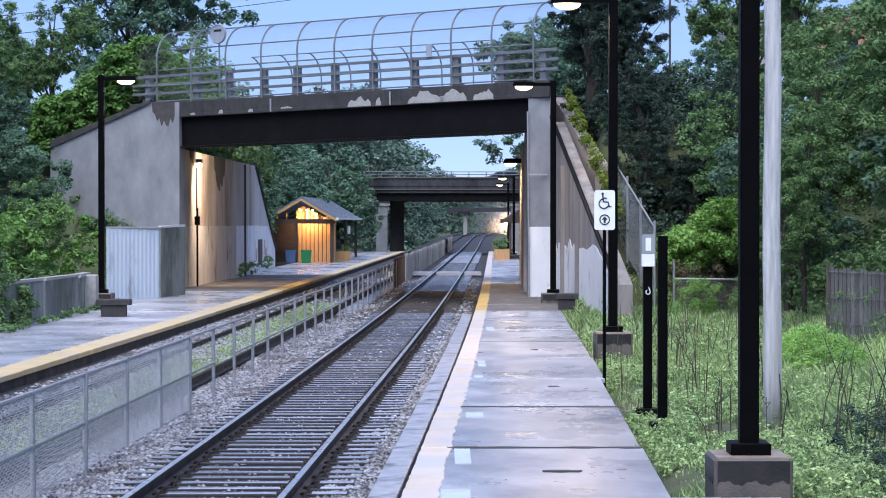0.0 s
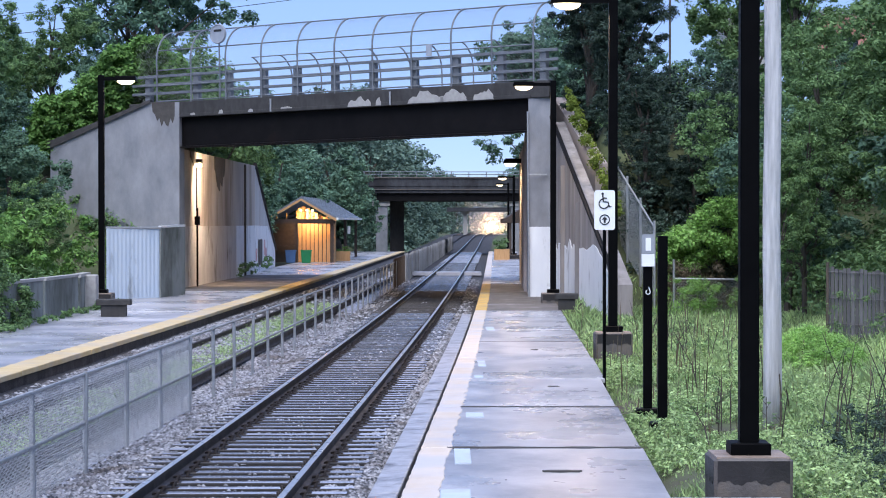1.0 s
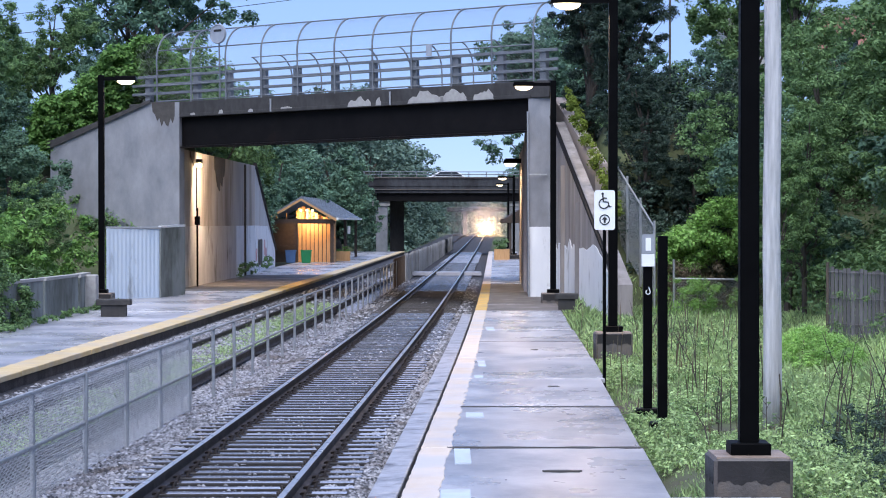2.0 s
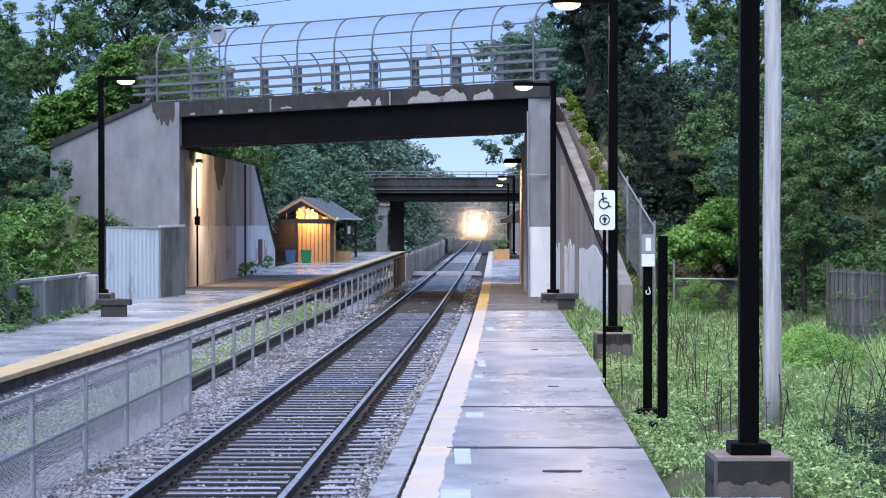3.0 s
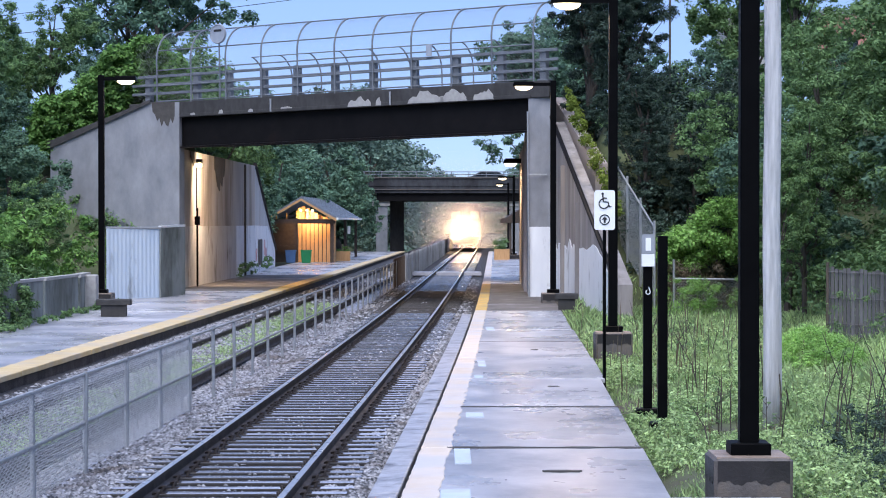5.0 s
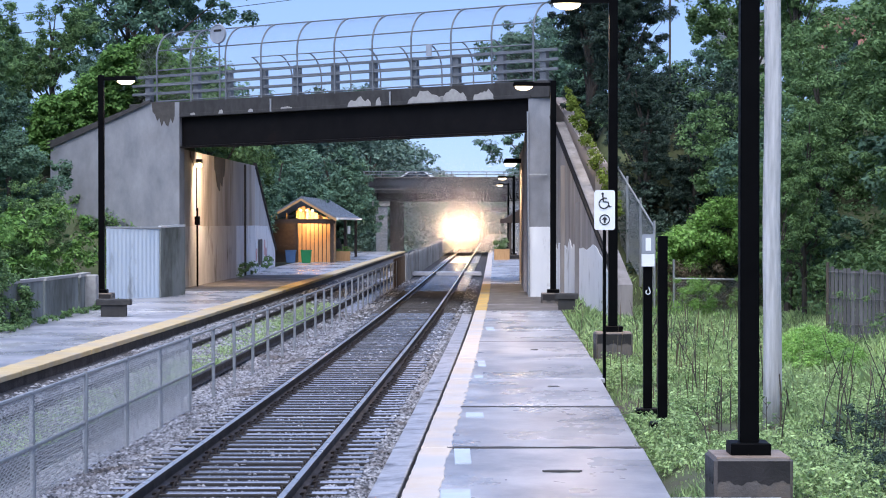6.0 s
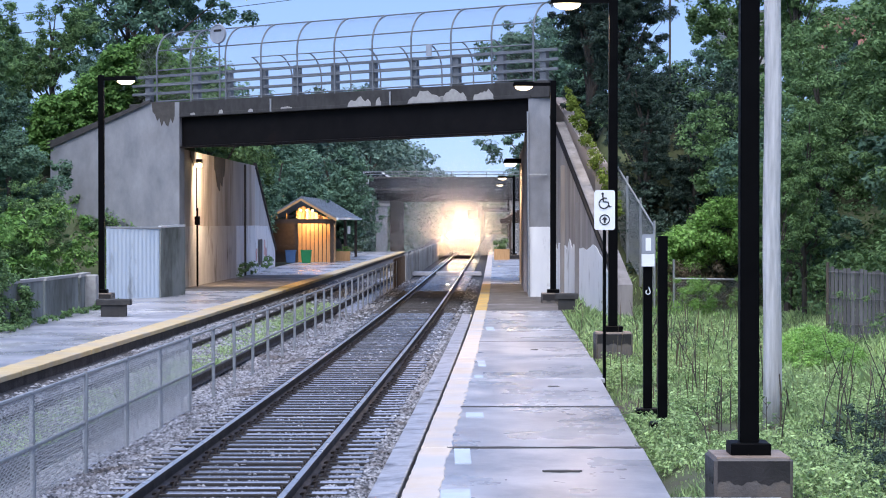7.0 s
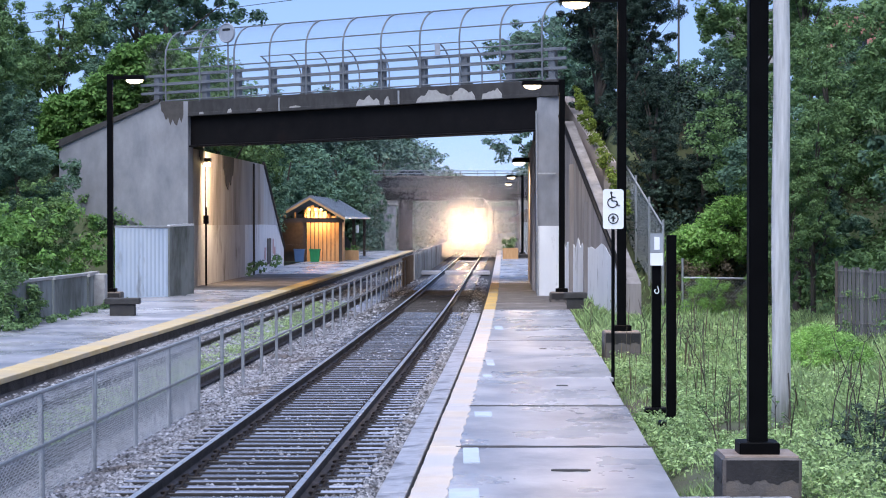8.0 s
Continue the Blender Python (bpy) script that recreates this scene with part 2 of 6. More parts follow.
M_DRY = leafy("dry_stems", (0.09, 0.07, 0.045), (0.15, 0.12, 0.075), 0.4, 0.1)
M_BARK = mat("bark", (0.045, 0.037, 0.03), (0.095, 0.08, 0.066), 8.0, (0.8, 0.95), 0.8, stretch=(1, 1, 0.2))
M_POLE = mat("weathered_utility_pole", (0.42, 0.42, 0.42), (0.74, 0.73, 0.73), 16.0, (0.7, 0.9), 1.0, stretch=(1, 1, 0.07), stain=(0.3, 0.285, 0.28), stain_scale=3.5, stain_at=(0.52, 0.7))
M_WOOD = mat("honey_wood_boards", (0.42, 0.22, 0.09), (0.58, 0.34, 0.15), 4.0, (0.45, 0.65), 0.2, stretch=(4, 4, 0.4))
M_WOOD_DARK = mat("dark_timber", (0.035, 0.022, 0.016), (0.06, 0.04, 0.028), 5.0, (0.5, 0.7), 0.2)
M_PLANK = mat("grey_planks", (0.24, 0.235, 0.25), (0.4, 0.39, 0.41), 5.0, (0.3, 0.55), 0.3, stretch=(5, 0.6, 4), piece=0.25)
M_SHINGLE = mat("grey_roof_sheet", (0.11, 0.13, 0.16), (0.17, 0.2, 0.24), 6.0, (0.35, 0.55), 0.2)
M_TAN = mat("tan_foundation_top", (0.26, 0.19, 0.145), (0.36, 0.28, 0.22), 5.0, (0.4, 0.6), 0.3, stain=(0.16, 0.12, 0.1), stain_scale=3.0)
M_WET = mat("wet_dark_concrete", (0.012, 0.01, 0.009), (0.026, 0.021, 0.019), 4.0, (0.3, 0.5), 0.3)
M_SIGN = mat("white_sign_face", (0.78, 0.79, 0.8), (0.84, 0.85, 0.86), 3.0, (0.3, 0.45), 0.02)
M_BLACK = mat("black_print", (0.012, 0.012, 0.013), (0.02, 0.02, 0.021), 3.0, (0.4, 0.6), 0.0)
M_GREYSIGN = mat("grey_sign_face", (0.24, 0.26, 0.29), (0.31, 0.33, 0.36), 3.0, (0.4, 0.5), 0.02)
M_BIN_GREEN = mat("green_plastic", (0.0, 0.16, 0.05), (0.005, 0.22, 0.075), 3.0, (0.35, 0.5), 0.05)
M_BIN_BLUE = mat("blue_plastic", (0.04, 0.10, 0.24), (0.06, 0.14, 0.3), 3.0, (0.35, 0.5), 0.05)
M_ASPHALT = mat("asphalt", (0.04, 0.04, 0.042), (0.06, 0.06, 0.062), 20.0, (0.5, 0.8), 0.4)
M_GLASS = glass("dark_window_glass", (0.015, 0.017, 0.02))
M_RUBBER = mat("rubber", (0.01, 0.01, 0.01), (0.018, 0.018, 0.018), 8.0, (0.7, 0.9), 0.1)
M_LAMP = glow("warm_lamp_lens", (1.0, 0.82, 0.55), 2.6)
M_LAMP_WALL = glow("amber_lamp_lens", (1.0, 0.72, 0.36), 5.0)
M_HEAD = glow("headlight_lens", (1.0, 0.62, 0.32), 250.0)

M_FENCE_BLUE = mat("faded_blue_sheet", (0.40, 0.49, 0.60), (0.50, 0.58, 0.67), 2.0, (0.45, 0.65), 0.1, stretch=(1, 1, 0.3), stain=(0.24, 0.27, 0.3), stain_scale=1.6, stain_at=(0.56, 0.68))
M_TAIL = glow("red_tail_lamp", (1.0, 0.12, 0.14), 4.0)


# ---- plan ----
SLOPES = ((0, 0.0345), (36, 0.0316), (50, 0.029), (80, 0.0245), (113, 0.0232), (290, 0.0240), (330, 0.04), (420, 0.05), (900, 0.09))
_ys = np.arange(0, 900, 1.0)
_xs = np.concatenate(([0], np.cumsum(np.interp(_ys[:-1] + 0.5, [a for a, _ in SLOPES], [b for _, b in SLOPES]))))
_xs = _xs - np.interp(50.1, _ys, _xs) - 1.413


def xc(y):
    """The near track's middle line."""
    return float(np.interp(y, _ys, _xs)) + min(y, 0.0) * 0.0345


def rise(y):
    """The line climbs a little far ahead."""
    return float(np.interp(y, (0, 140, 180, 225, 260, 290, 330, 370, 420, 900), (0, 0, 0.03, 0.13, 0.26, 0.42, 0.74, 0.85, 0.7, -2.0)))


def smooth(a, b, x):
    t = min(max((x - a) / (b - a), 0.0), 1.0)
    return t * t * (3 - 2 * t)


def ground_z(x, y):
    o = x - xc(max(y, 0))
    lump = 0.10 * noise.noise((x * 0.45, y * 0.45, 0)) + 0.25 * noise.noise((x * 0.12, y * 0.12, 3))
    z = -0.34 + rise(y)
    # weeds beside the near platform, then the wooded bank
    z += smooth(4.2, 5.0, o) * (0.30 + 0.5 * lump)
    z += smooth(8.5, 20, o) * 3.2 + smooth(20, 60, o) * 4
    z += smooth(64, 72, y) * (1 - smooth(92, 104, y)) * smooth(4.6, 6.2, o) * max(0.0, 6.0 - smooth(8.5, 20, o) * 3.2)
    z += smooth(100, 130, y) * smooth(6.5, 14, o) * 3.0
    # the far platform's back, then its bank
    z += smooth(-9.4, -10.2, o) * (0.30 + 0.5 * lump)
    z += smooth(-11.5, -19, o) * 4.4 + smooth(-19, -60, o) * 4
    z += smooth(78, 86, y) * (1 - smooth(98, 108, y)) * smooth(-9.5, -11.0, o) * max(0.0, 6.1 - smooth(-11.5, -19, o) * 4.4)
    return z


# ---- ground ----
def build_ground():
    gx = np.concatenate((np.linspace(-700, -70, 12), np.linspace(-62, -22, 16), np.linspace(-20, 16, 90), np.linspace(18, 60, 18), np.linspace(70, 700, 12)))
    gy = np.concatenate((np.linspace(-60, 8, 8), np.linspace(10, 120, 150), np.linspace(123, 260, 50), np.linspace(270, 420, 20), np.linspace(450, 900, 10)))
    vs = [(x, y, ground_z(x, y)) for y in gy for x in gx]
    n = len(gx)
    fs = [(j * n + i, j * n + i + 1, (j + 1) * n + i + 1, (j + 1) * n + i) for j in range(len(gy) - 1) for i in range(n - 1)]
    solid("ground", Mesh().add(vs, fs), M_GROUND, "weedy earth beside the railway rising into wooded banks", "ground", kind="structure", smooth=True)


YS = [float(v) for v in np.concatenate((np.arange(-42, 120, 3.0), np.arange(120, 460, 8.0)))]


def build_trackbed():
    bed = Mesh()
    offs = [-5.3, -4.6, -2.6, -2.0, -1.35, -0.75, 0.0, 0.75, 1.35, 2.1]
    lift = [-0.05, -0.10, -0.20, -0.27, -0.23, -0.27, -0.27, -0.27, -0.24, -0.3]
    vs = [(xc(y) + o, y, z + rise(y)) for y in YS for o, z in zip(offs, lift)]
    n = len(offs)
    fs = [(j * n + i, j * n + i + 1, (j + 1) * n + i + 1, (j + 1) * n + i) for j in range(len(YS) - 1) for i in range(n - 1)]
    bed.add(vs, fs)
    solid("trackbed", bed, M_BED, "ballast bed under both tracks, near-black for the shade between stones", "ballast", kind="structure")


def scatter_stones():
    """Loose ballast stones over the bed."""
    rng = np.random.default_rng(3)
    base = np.array([(1, 0, 0), (-0.5, 0.87, 0), (-0.5, -0.87, 0), (0.15, 0.1, 0.75), (0.5, 0.87, 0.35), (0.55, -0.8, 0.3)])
    tri = np.array([(0, 4, 3), (4, 1, 3), (1, 2, 3), (2, 5, 3), (5, 0, 3), (0, 1, 4), (0, 5, 2)])
    spots = []
    for n, y0, y1, o0, o1 in ((62000, 17, 40, -2.6, 1.75), (30000, 40, 62, -5.0, 1.75), (8000, 62, 110, -5.0, 1.75), (24000, 22, 60, -5.0, -2.1)):
        yy = y0 + (y1 - y0) * rng.random(n) ** 1.3
        oo = rng.uniform(o0, o1, n)
        spots.append(np.stack((oo, yy), 1))
    s = np.concatenate(spots)
    # the rails and the swept tops of the ties stay clear
    o = s[:, 0]
    keep = (np.abs(np.abs(o) - 0.75) > 0.12)
    inside = np.abs(o) < 0.66
    keep &= ~inside | (rng.random(len(o)) < np.clip((s[:, 1] - 20) / 40, 0.1, 0.55) + 0.3 * np.sin(s[:, 1] * 0.55 + o * 2.0) * np.sin(s[:, 1] * 1.7 - o * 3.1) + 0.2 * (np.abs(o) < 0.2))
    keep &= ~((np.abs(o) < 1.32) & ~inside) | (rng.random(len(o)) < 0.62)
    s = s[keep]
    n = len(s)
    x = np.interp(s[:, 1], _ys, _xs) + s[:, 0]
    z = np.interp(s[:, 0], (-5.3, -4.6, -2.6, -2.0, -1.35, -0.95, -0.75, 0, 0.75, 0.95, 1.35, 1.85), (-0.05, -0.10, -0.20, -0.25, -0.18, -0.2, -0.23, -0.215, -0.23, -0.2, -0.18, -0.29)) - 0.012 + (np.abs(s[:, 0]) < 0.66) * rng.uniform(0.0, 0.045, len(s))
    size = rng.uniform(0.018, 0.046, n) * (1 + (s[:, 1] > 45) * 0.5)
    size[np.abs(s[:, 0]) < 0.66] *= 0.7
    a = rng.uniform(0, 2 * np.pi, n)
    b = np.broadcast_to(base, (n, 6, 3)) * rng.uniform(0.7, 1.3, (n, 6, 1)) * size[:, None, None]
    bx = b[..., 0] * np.cos(a)[:, None] - b[..., 1] * np.sin(a)[:, None]
    by = b[..., 0] * np.sin(a)[:, None] + b[..., 1] * np.cos(a)[:, None]
    v = np.stack((bx + x[:, None], by + s[:, 1][:, None], b[..., 2] + z[:, None]), -1).reshape(-1, 3)
    f = (np.arange(n)[:, None, None] * 6 + tri).reshape(-1, 3)
    raw_mesh("ballast_stones", v, f, M_BALLAST, "loose grey ballast stones round the ties", "gravel")


def raw_mesh(name, v, f, material, label="", category="", kind="stuff", parent=None):
    """One mesh straight from arrays of corners and equal-sided faces."""
    me = bpy.data.meshes.new(name)
    k = f.shape[1]
    me.vertices.add(len(v))
    me.vertices.foreach_set("co", np.ascontiguousarray(v, dtype=np.float32).ravel())
    me.loops.add(f.size)
    me.loops.foreach_set("vertex_index", np.ascontiguousarray(f, dtype=np.int32).ravel())
    me.polygons.add(len(f))
    me.polygons.foreach_set("loop_start", np.arange(0, f.size, k, dtype=np.int32))
    me.update(calc_edges=True)
    me.materials.append(material)
    ob = new(name, me)
    if parent is not None:
        ob.parent = parent
    return tagged(ob, label, category, "", kind)


# ---- tracks ----
def build_track(offset, y0, y1, label, near):
    t = thing("railway_track", pose(0, 0, 0), label, "railway track", kind="structure")
    ys = [y for y in YS if y <= y1]

    def line(y):
        return xc(y) + offset
    for s in (-0.7525, 0.7525):
        r = Mesh().sweep([(s - 0.07, -0.165), (s + 0.07, -0.165), (s + 0.07, -0.15), (s + 0.012, -0.125), (s + 0.012, -0.05), (s + 0.036, -0.035),
                          (s + 0.036, -0.006), (s - 0.036, -0.006), (s - 0.036, -0.035), (s - 0.012, -0.05), (s - 0.012, -0.125), (s - 0.07, -0.15)], ys, line, rise)
        rail = part("rail", r, M_RAIL, t, "dark rusty steel rail")
        crown = [(s + 0.035 * q / 5, 0.003 - 0.007 * (q / 5) ** 2) for q in range(-5, 6)]
        top = Mesh().sweep([(s - 0.03, -0.02), *crown, (s + 0.03, -0.02)], ys, line, rise)
        part("running_surface", top, M_RAILTOP if near else M_RAIL, rail, "polished steel rail head", smooth=True)
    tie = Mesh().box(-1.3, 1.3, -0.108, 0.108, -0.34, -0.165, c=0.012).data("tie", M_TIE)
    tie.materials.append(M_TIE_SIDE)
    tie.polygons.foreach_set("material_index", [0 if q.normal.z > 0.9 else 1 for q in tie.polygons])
    shaded_tie = tie.copy()
    shaded_tie.materials[0] = M_TIE_SHADED
    plate = Mesh()
    plate.box(-0.17, 0.17, -0.09, 0.09, -0.168, -0.152)
    for sx in (-0.115, 0.115):
        plate.tube([(sx, -0.075, -0.155), (sx * 1.25, -0.04, -0.10), (sx * 0.8, 0.0, -0.115), (sx * 1.25, 0.04, -0.10), (sx, 0.075, -0.155)], 0.016, 5)
    plate_data = plate.data("tie_plate", M_RAIL)
    rng = random.Random(5)
    y, k, rest = y0 + 2, 0, Mesh()
    while y < min(y1, 210):
        if k < 290 and (near or y < 70):
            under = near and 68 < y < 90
            o = part("tie", shaded_tie if under else tie, M_TIE, t, "", pose(line(y) + rng.uniform(-0.03, 0.03), y, rng.uniform(-0.006, 0.004) - (0 if near else 0.075), 0, 0, rng.uniform(-0.7, 0.7)))
            if near and y < 70:
                for s in (-0.7525, 0.7525):
                    part("tie_plate", plate_data, M_RAIL, o, "", pose(s, 0, 0))
        else:
            rest.box(-1.3, 1.3, -0.115, 0.115, -0.34, -0.165, pose(line(y), y, 0))
        y += 0.495
        k += 1
    if rest.v:
        tagged(part("far_ties", rest, M_TIE, t), kind="stuff")


# ---- platforms ----
def build_platform(side, inner, outer, y0, y1, label, strip):
    """side is +1 for the platform beside the near track."""
    p = thing("platform", pose(0, 0, 0), label, "platform", kind="structure")
    ys = [y for y in YS if y0 < y < y1]
    ys = [y0, *ys, y1]
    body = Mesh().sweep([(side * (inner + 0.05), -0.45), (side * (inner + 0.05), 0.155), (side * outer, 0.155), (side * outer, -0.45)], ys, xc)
    part("platform_body", body, M_EDGE, p, "dark concrete platform edge")
    rng = random.Random(8)
    y = y0
    joint = 5.3 if side > 0 else 6.1
    while y < y1 - 1:
        b = min(y + joint, y1)
        dz = rng.uniform(-0.006, 0.006)
        m = Mesh()
        gap = 0.012 if y < 60 and side > 0 else 0.003
        pts = [y + gap, (y + b) / 2, b - gap]
        w = side * (inner + strip - 0.06)
        e = side * outer
        ragged = rng.uniform(-0.05, 0.05)
        m.sweep([(w, 0.13), (w, 0.2 + dz), (e + ragged, 0.2 + dz), (e + ragged, 0.13)], pts, xc)
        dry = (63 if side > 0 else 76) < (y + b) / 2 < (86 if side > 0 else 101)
        if side > 0 and any(abs(y - q) < 0.5 for q in (23.9, 29.2, 45.1)):
            # flush black strip put in for the shade of the open joint
            j = Mesh()
            xs = np.linspace(w, e, 15)
            lo = [y - rng.uniform(0.02, 0.085) for _ in xs]
            hi = [y + rng.uniform(0.02, 0.085) for _ in xs]
            ring = [(xc(y) + x, q, 0.2075) for x, q in zip(xs, lo)] + [(xc(y) + x, q, 0.2075) for x, q in reversed(list(zip(xs, hi)))]
            n = len(ring)
            j.add(ring + [(a, q, 0.15) for a, q, _ in ring], [(k, k + 1, n - 2 - k, n - 1 - k) for k in range(14)] + [(k, (k + 1) % n, n + (k + 1) % n, n + k) for k in range(n)])
            part("joint_filler", j, M_BLOT, p, "uneven black strip standing in for the open joint's shade")
        part("slab", m, M_SLAB_SHADED if dry else M_SLAB, p, "dry brown slab, the bridge's shade put into its dark tone" if dry else "", bevel=0.012)
        s = Mesh()
        q, qq = side * inner, side * (inner + strip - 0.012)
        pts = [float(v) for v in np.linspace(y + 0.006, b - 0.006, 25)]
        worn = [(rng.uniform(-0.008, 0.006), rng.uniform(-0.03, 0.02)) for _ in pts]
        vs = []
        for v, (wa, wb) in zip(pts, worn):
            vs += [(xc(v) + q + side * wa, v, 0.11), (xc(v) + q + side * wa, v, 0.204 + dz), (xc(v) + qq + side * wb, v, 0.2085 + dz), (xc(v) + qq + side * wb, v, 0.11)]
        fs = [(0, 1, 2, 3), tuple(range(len(vs) - 1, len(vs) - 5, -1))]
        for k in range(len(pts) - 1):
            fs += [(k * 4 + i, k * 4 + (i + 1) % 4, k * 4 + 4 + (i + 1) % 4, k * 4 + 4 + i) for i in range(4)]
        s.add(vs, fs)
        part("warning_strip", s, M_YELLOW_DRY if dry else M_YELLOW if side > 0 else M_YELLOW_LIT, p, "worn yellow warning strip", bevel=0.012)
        y = b
    return p


def build_edge_timber():
    t = thing("edge_timber", pose(0, 0, 0), "wet grey timbers laid along the foot of the platform", "timber", kind="structure")
    y, rng = 17.0, random.Random(4)
    while y < 60:
        l = rng.uniform(4, 5.5)
        m = Mesh().sweep([(1.59, -0.3), (1.59, 0.015), (1.885, 0.03), (1.885, -0.3)], [y, y + l / 2, y + l - 0.04], xc)
        part("timber", m, M_CURB, t, bevel=0.02)
        y += l


# ---- near road bridge ----
LN, RN = Vector((-9.65, 80.8, 0)), Vector((2.82, 72.8, 0))
ALONG = (RN - LN).normalized()
BACK = Vector((-ALONG.y, ALONG.x, 0))
SPAN = (RN - LN).length
DEPTH = 20.6


def bridge_pose():
    """The deck's own space: x along the fascia, y across the deck, with the slight fall of the road."""
    ax = (RN + Vector((0, 0, 0.25)) - LN).normalized()
    m = Matrix.Identity(4)
    m.col[0][:3], m.col[1][:3] = ax, BACK
    m.col[2][:3] = ax.cross(BACK)
    m.translation = LN
    return m


def slab_wall(m, pts, thick, z0):
    """A wall along plan points (x, y, top), with a thickness to its far side, from z0 up."""
    for (xa, ya, ta), (xb, yb, tb) in zip(pts, pts[1:]):
        d = Vector((xb - xa, yb - ya, 0)).normalized()
        n = Vector((-d.y, d.x, 0)) * thick
        vs = [(xa, ya, z0), (xb, yb, z0), (xb + n.x, yb + n.y, z0), (xa + n.x, ya + n.y, z0),
              (xa, ya, ta), (xb, yb, tb), (xb + n.x, yb + n.y, tb), (xa + n.x, ya + n.y, ta)]
        m.add(vs, [(3, 2, 1, 0), (4, 5, 6, 7), (0, 1, 5, 4), (1, 2, 6, 5), (2, 3, 7, 6), (3, 0, 4, 7)])
    return m


def ragged_band(a, b, thick, z0, seed, drop=0.5, n=60, cap=None):
    """A coat of paint along a wall, from z0 up to an uneven upper edge with runs."""
    rng = random.Random(seed)
    d = Vector((b[0] - a[0], b[1] - a[1], 0)).normalized()
    nx, ny = -d.y * thick, d.x * thick
    vs = []
    for i in range(n + 1):
        f = i / n
        x, y, z = (a[k] + (b[k] - a[k]) * f for k in range(3))
        z -= drop * (0.5 + 0.5 * noise.noise((f * n * 0.12, seed, 0))) + 0.15 * drop * noise.noise((f * n * 0.3, seed, 5)) + 0.04 * drop * rng.random()
        if cap:
            z = min(z, cap(y))
        vs += [(x, y, z0), (x + nx, y + ny, z0), (x + nx, y + ny, z), (x, y, z)]
    fs = [(0, 1, 2, 3), tuple(range(4 * n + 3, 4 * n - 1, -1))]
    for i in range(n):
        fs += [(4 * i + k, 4 * i + (k + 1) % 4, 4 * i + 4 + (k + 1) % 4, 4 * i + 4 + k) for k in range(4)]
    return Mesh().add(vs, fs)


def blotch(seed, w, h, n=14, down=True):
    """An uneven patch outline in (x, z), fixed at its top edge."""
    rng = random.Random(seed)
    pts = [(-w / 2, 0), (w / 2, 0)]
    for i in range(n):
        f = (i + 0.5) / n
        depth = h * (0.45 + 0.55 * math.sin(math.pi * f)) * rng.uniform(0.55, 1.05)
        pts.append((w / 2 - w * f, -depth if down else depth))
    return pts


def build_bridge():
    b = thing("road_bridge", bridge_pose(), "dark steel girder road bridge on concrete abutments with a caged railing", "bridge")
    # girders under the deck, and the concrete edge beam
    sk = DEPTH * 0.842
    for i, v in enumerate((0.25, 4.2, 8.4, 12.6, sk - 0.3)):
        g = Mesh()
        low = 5.38 if i == 0 else 6.3
        web = [(-0.2, 5.38), (0.2, 5.38), (0.2, 5.43), (0.02, 5.45), (0.02, 6.5), (0.2, 6.51), (0.2, 6.55), (-0.2, 6.55), (-0.2, 6.51), (-0.02, 6.5), (-0.02, 5.45), (-0.2, 5.43)]
        web = [(a, max(z, low + (z - 5.38) * 0.3) if z < 6.4 else z) for a, z in web]
        g.prism(web, -SPAN - 0.3, 0.3, pose(-0.641 * v, v, 0, 0, 0, 90))
        part("girder", g, M_STEEL, b, "black painted steel girder")
    edge = Mesh()
    edge.prism([(-2.3, 6.5), (SPAN + 0.9, 6.5), (SPAN + 0.9, 7.06), (-2.3, 7.08)], 0.0, 0.45)
    part("edge_beam", edge, M_CONC_DARK, b, "dark stained concrete edge beam", bevel=0.025)
    drip = Mesh().box(-0.2, SPAN + 0.2, -0.03, 0.2, 6.5, 6.62)
    part("lower_lip", drip, M_CONC_DARK, b, bevel=0.012)
    deck, cut = Mesh(), 0.641 * sk
    deck.add([(x, y, z) for z in (6.55, 6.85) for x, y in ((-2.3, 0.45), (SPAN + 0.9, 0.45), (SPAN + 0.9 - cut, sk), (-2.3 - cut, sk))],
             [(3, 2, 1, 0), (4, 5, 6, 7), (0, 1, 5, 4), (1, 2, 6, 5), (2, 3, 7, 6), (3, 0, 4, 7)])
    part("deck", deck, M_ASPHALT, b, "asphalt road deck")
    part("far_edge_beam", Mesh().box(-2.3 - 0.641 * sk, SPAN + 0.9 - 0.641 * sk, sk, sk + 0.4, 6.45, 7.05), M_CONC_DARK, b)
    for i, (x, w, h, base) in enumerate(((8.15, 1.0, 0.34, 6.53), (8.95, 0.22, 0.3, 6.53), (10.9, 1.5, 0.44, 6.53), (12.0, 1.1, 0.45, 6.53), (13.2, 0.8, 0.42, 6.53),
                                         (0.75, 0.22, 0.13, 6.55), (2.05, 0.2, 0.16, 6.55), (3.4, 0.24, 0.14, 6.55), (5.0, 0.5, 0.08, 6.6))):
        m = Mesh().prism(blotch(40 + i, w, h, 10, False), -0.036, 0.0, pose(x, 0, base))
        part("bare_patch", m, M_CONC_BARE, b, "pale patch where the concrete has spalled")
    for x in (4.32, 9.45):
        part("drain_pipe", Mesh().tube([(x, -0.05, 6.52), (x, -0.05, 6.98)], 0.035), M_GALV, b, "short pale drain pipe")
    # traffic rail: stout posts with three bars
    bars = (7.42, 7.74, 8.05)
    xs = [SPAN * (px - 318) / 617 * f for px, f in ((350, 1), (412, 1), (478, 1), (540, 1), (608, 1), (676, 1), (747, 1), (818, 1), (892, 1), (960, 1))]
    xs = [-1.5] + xs
    for x in xs:
        p = Mesh()
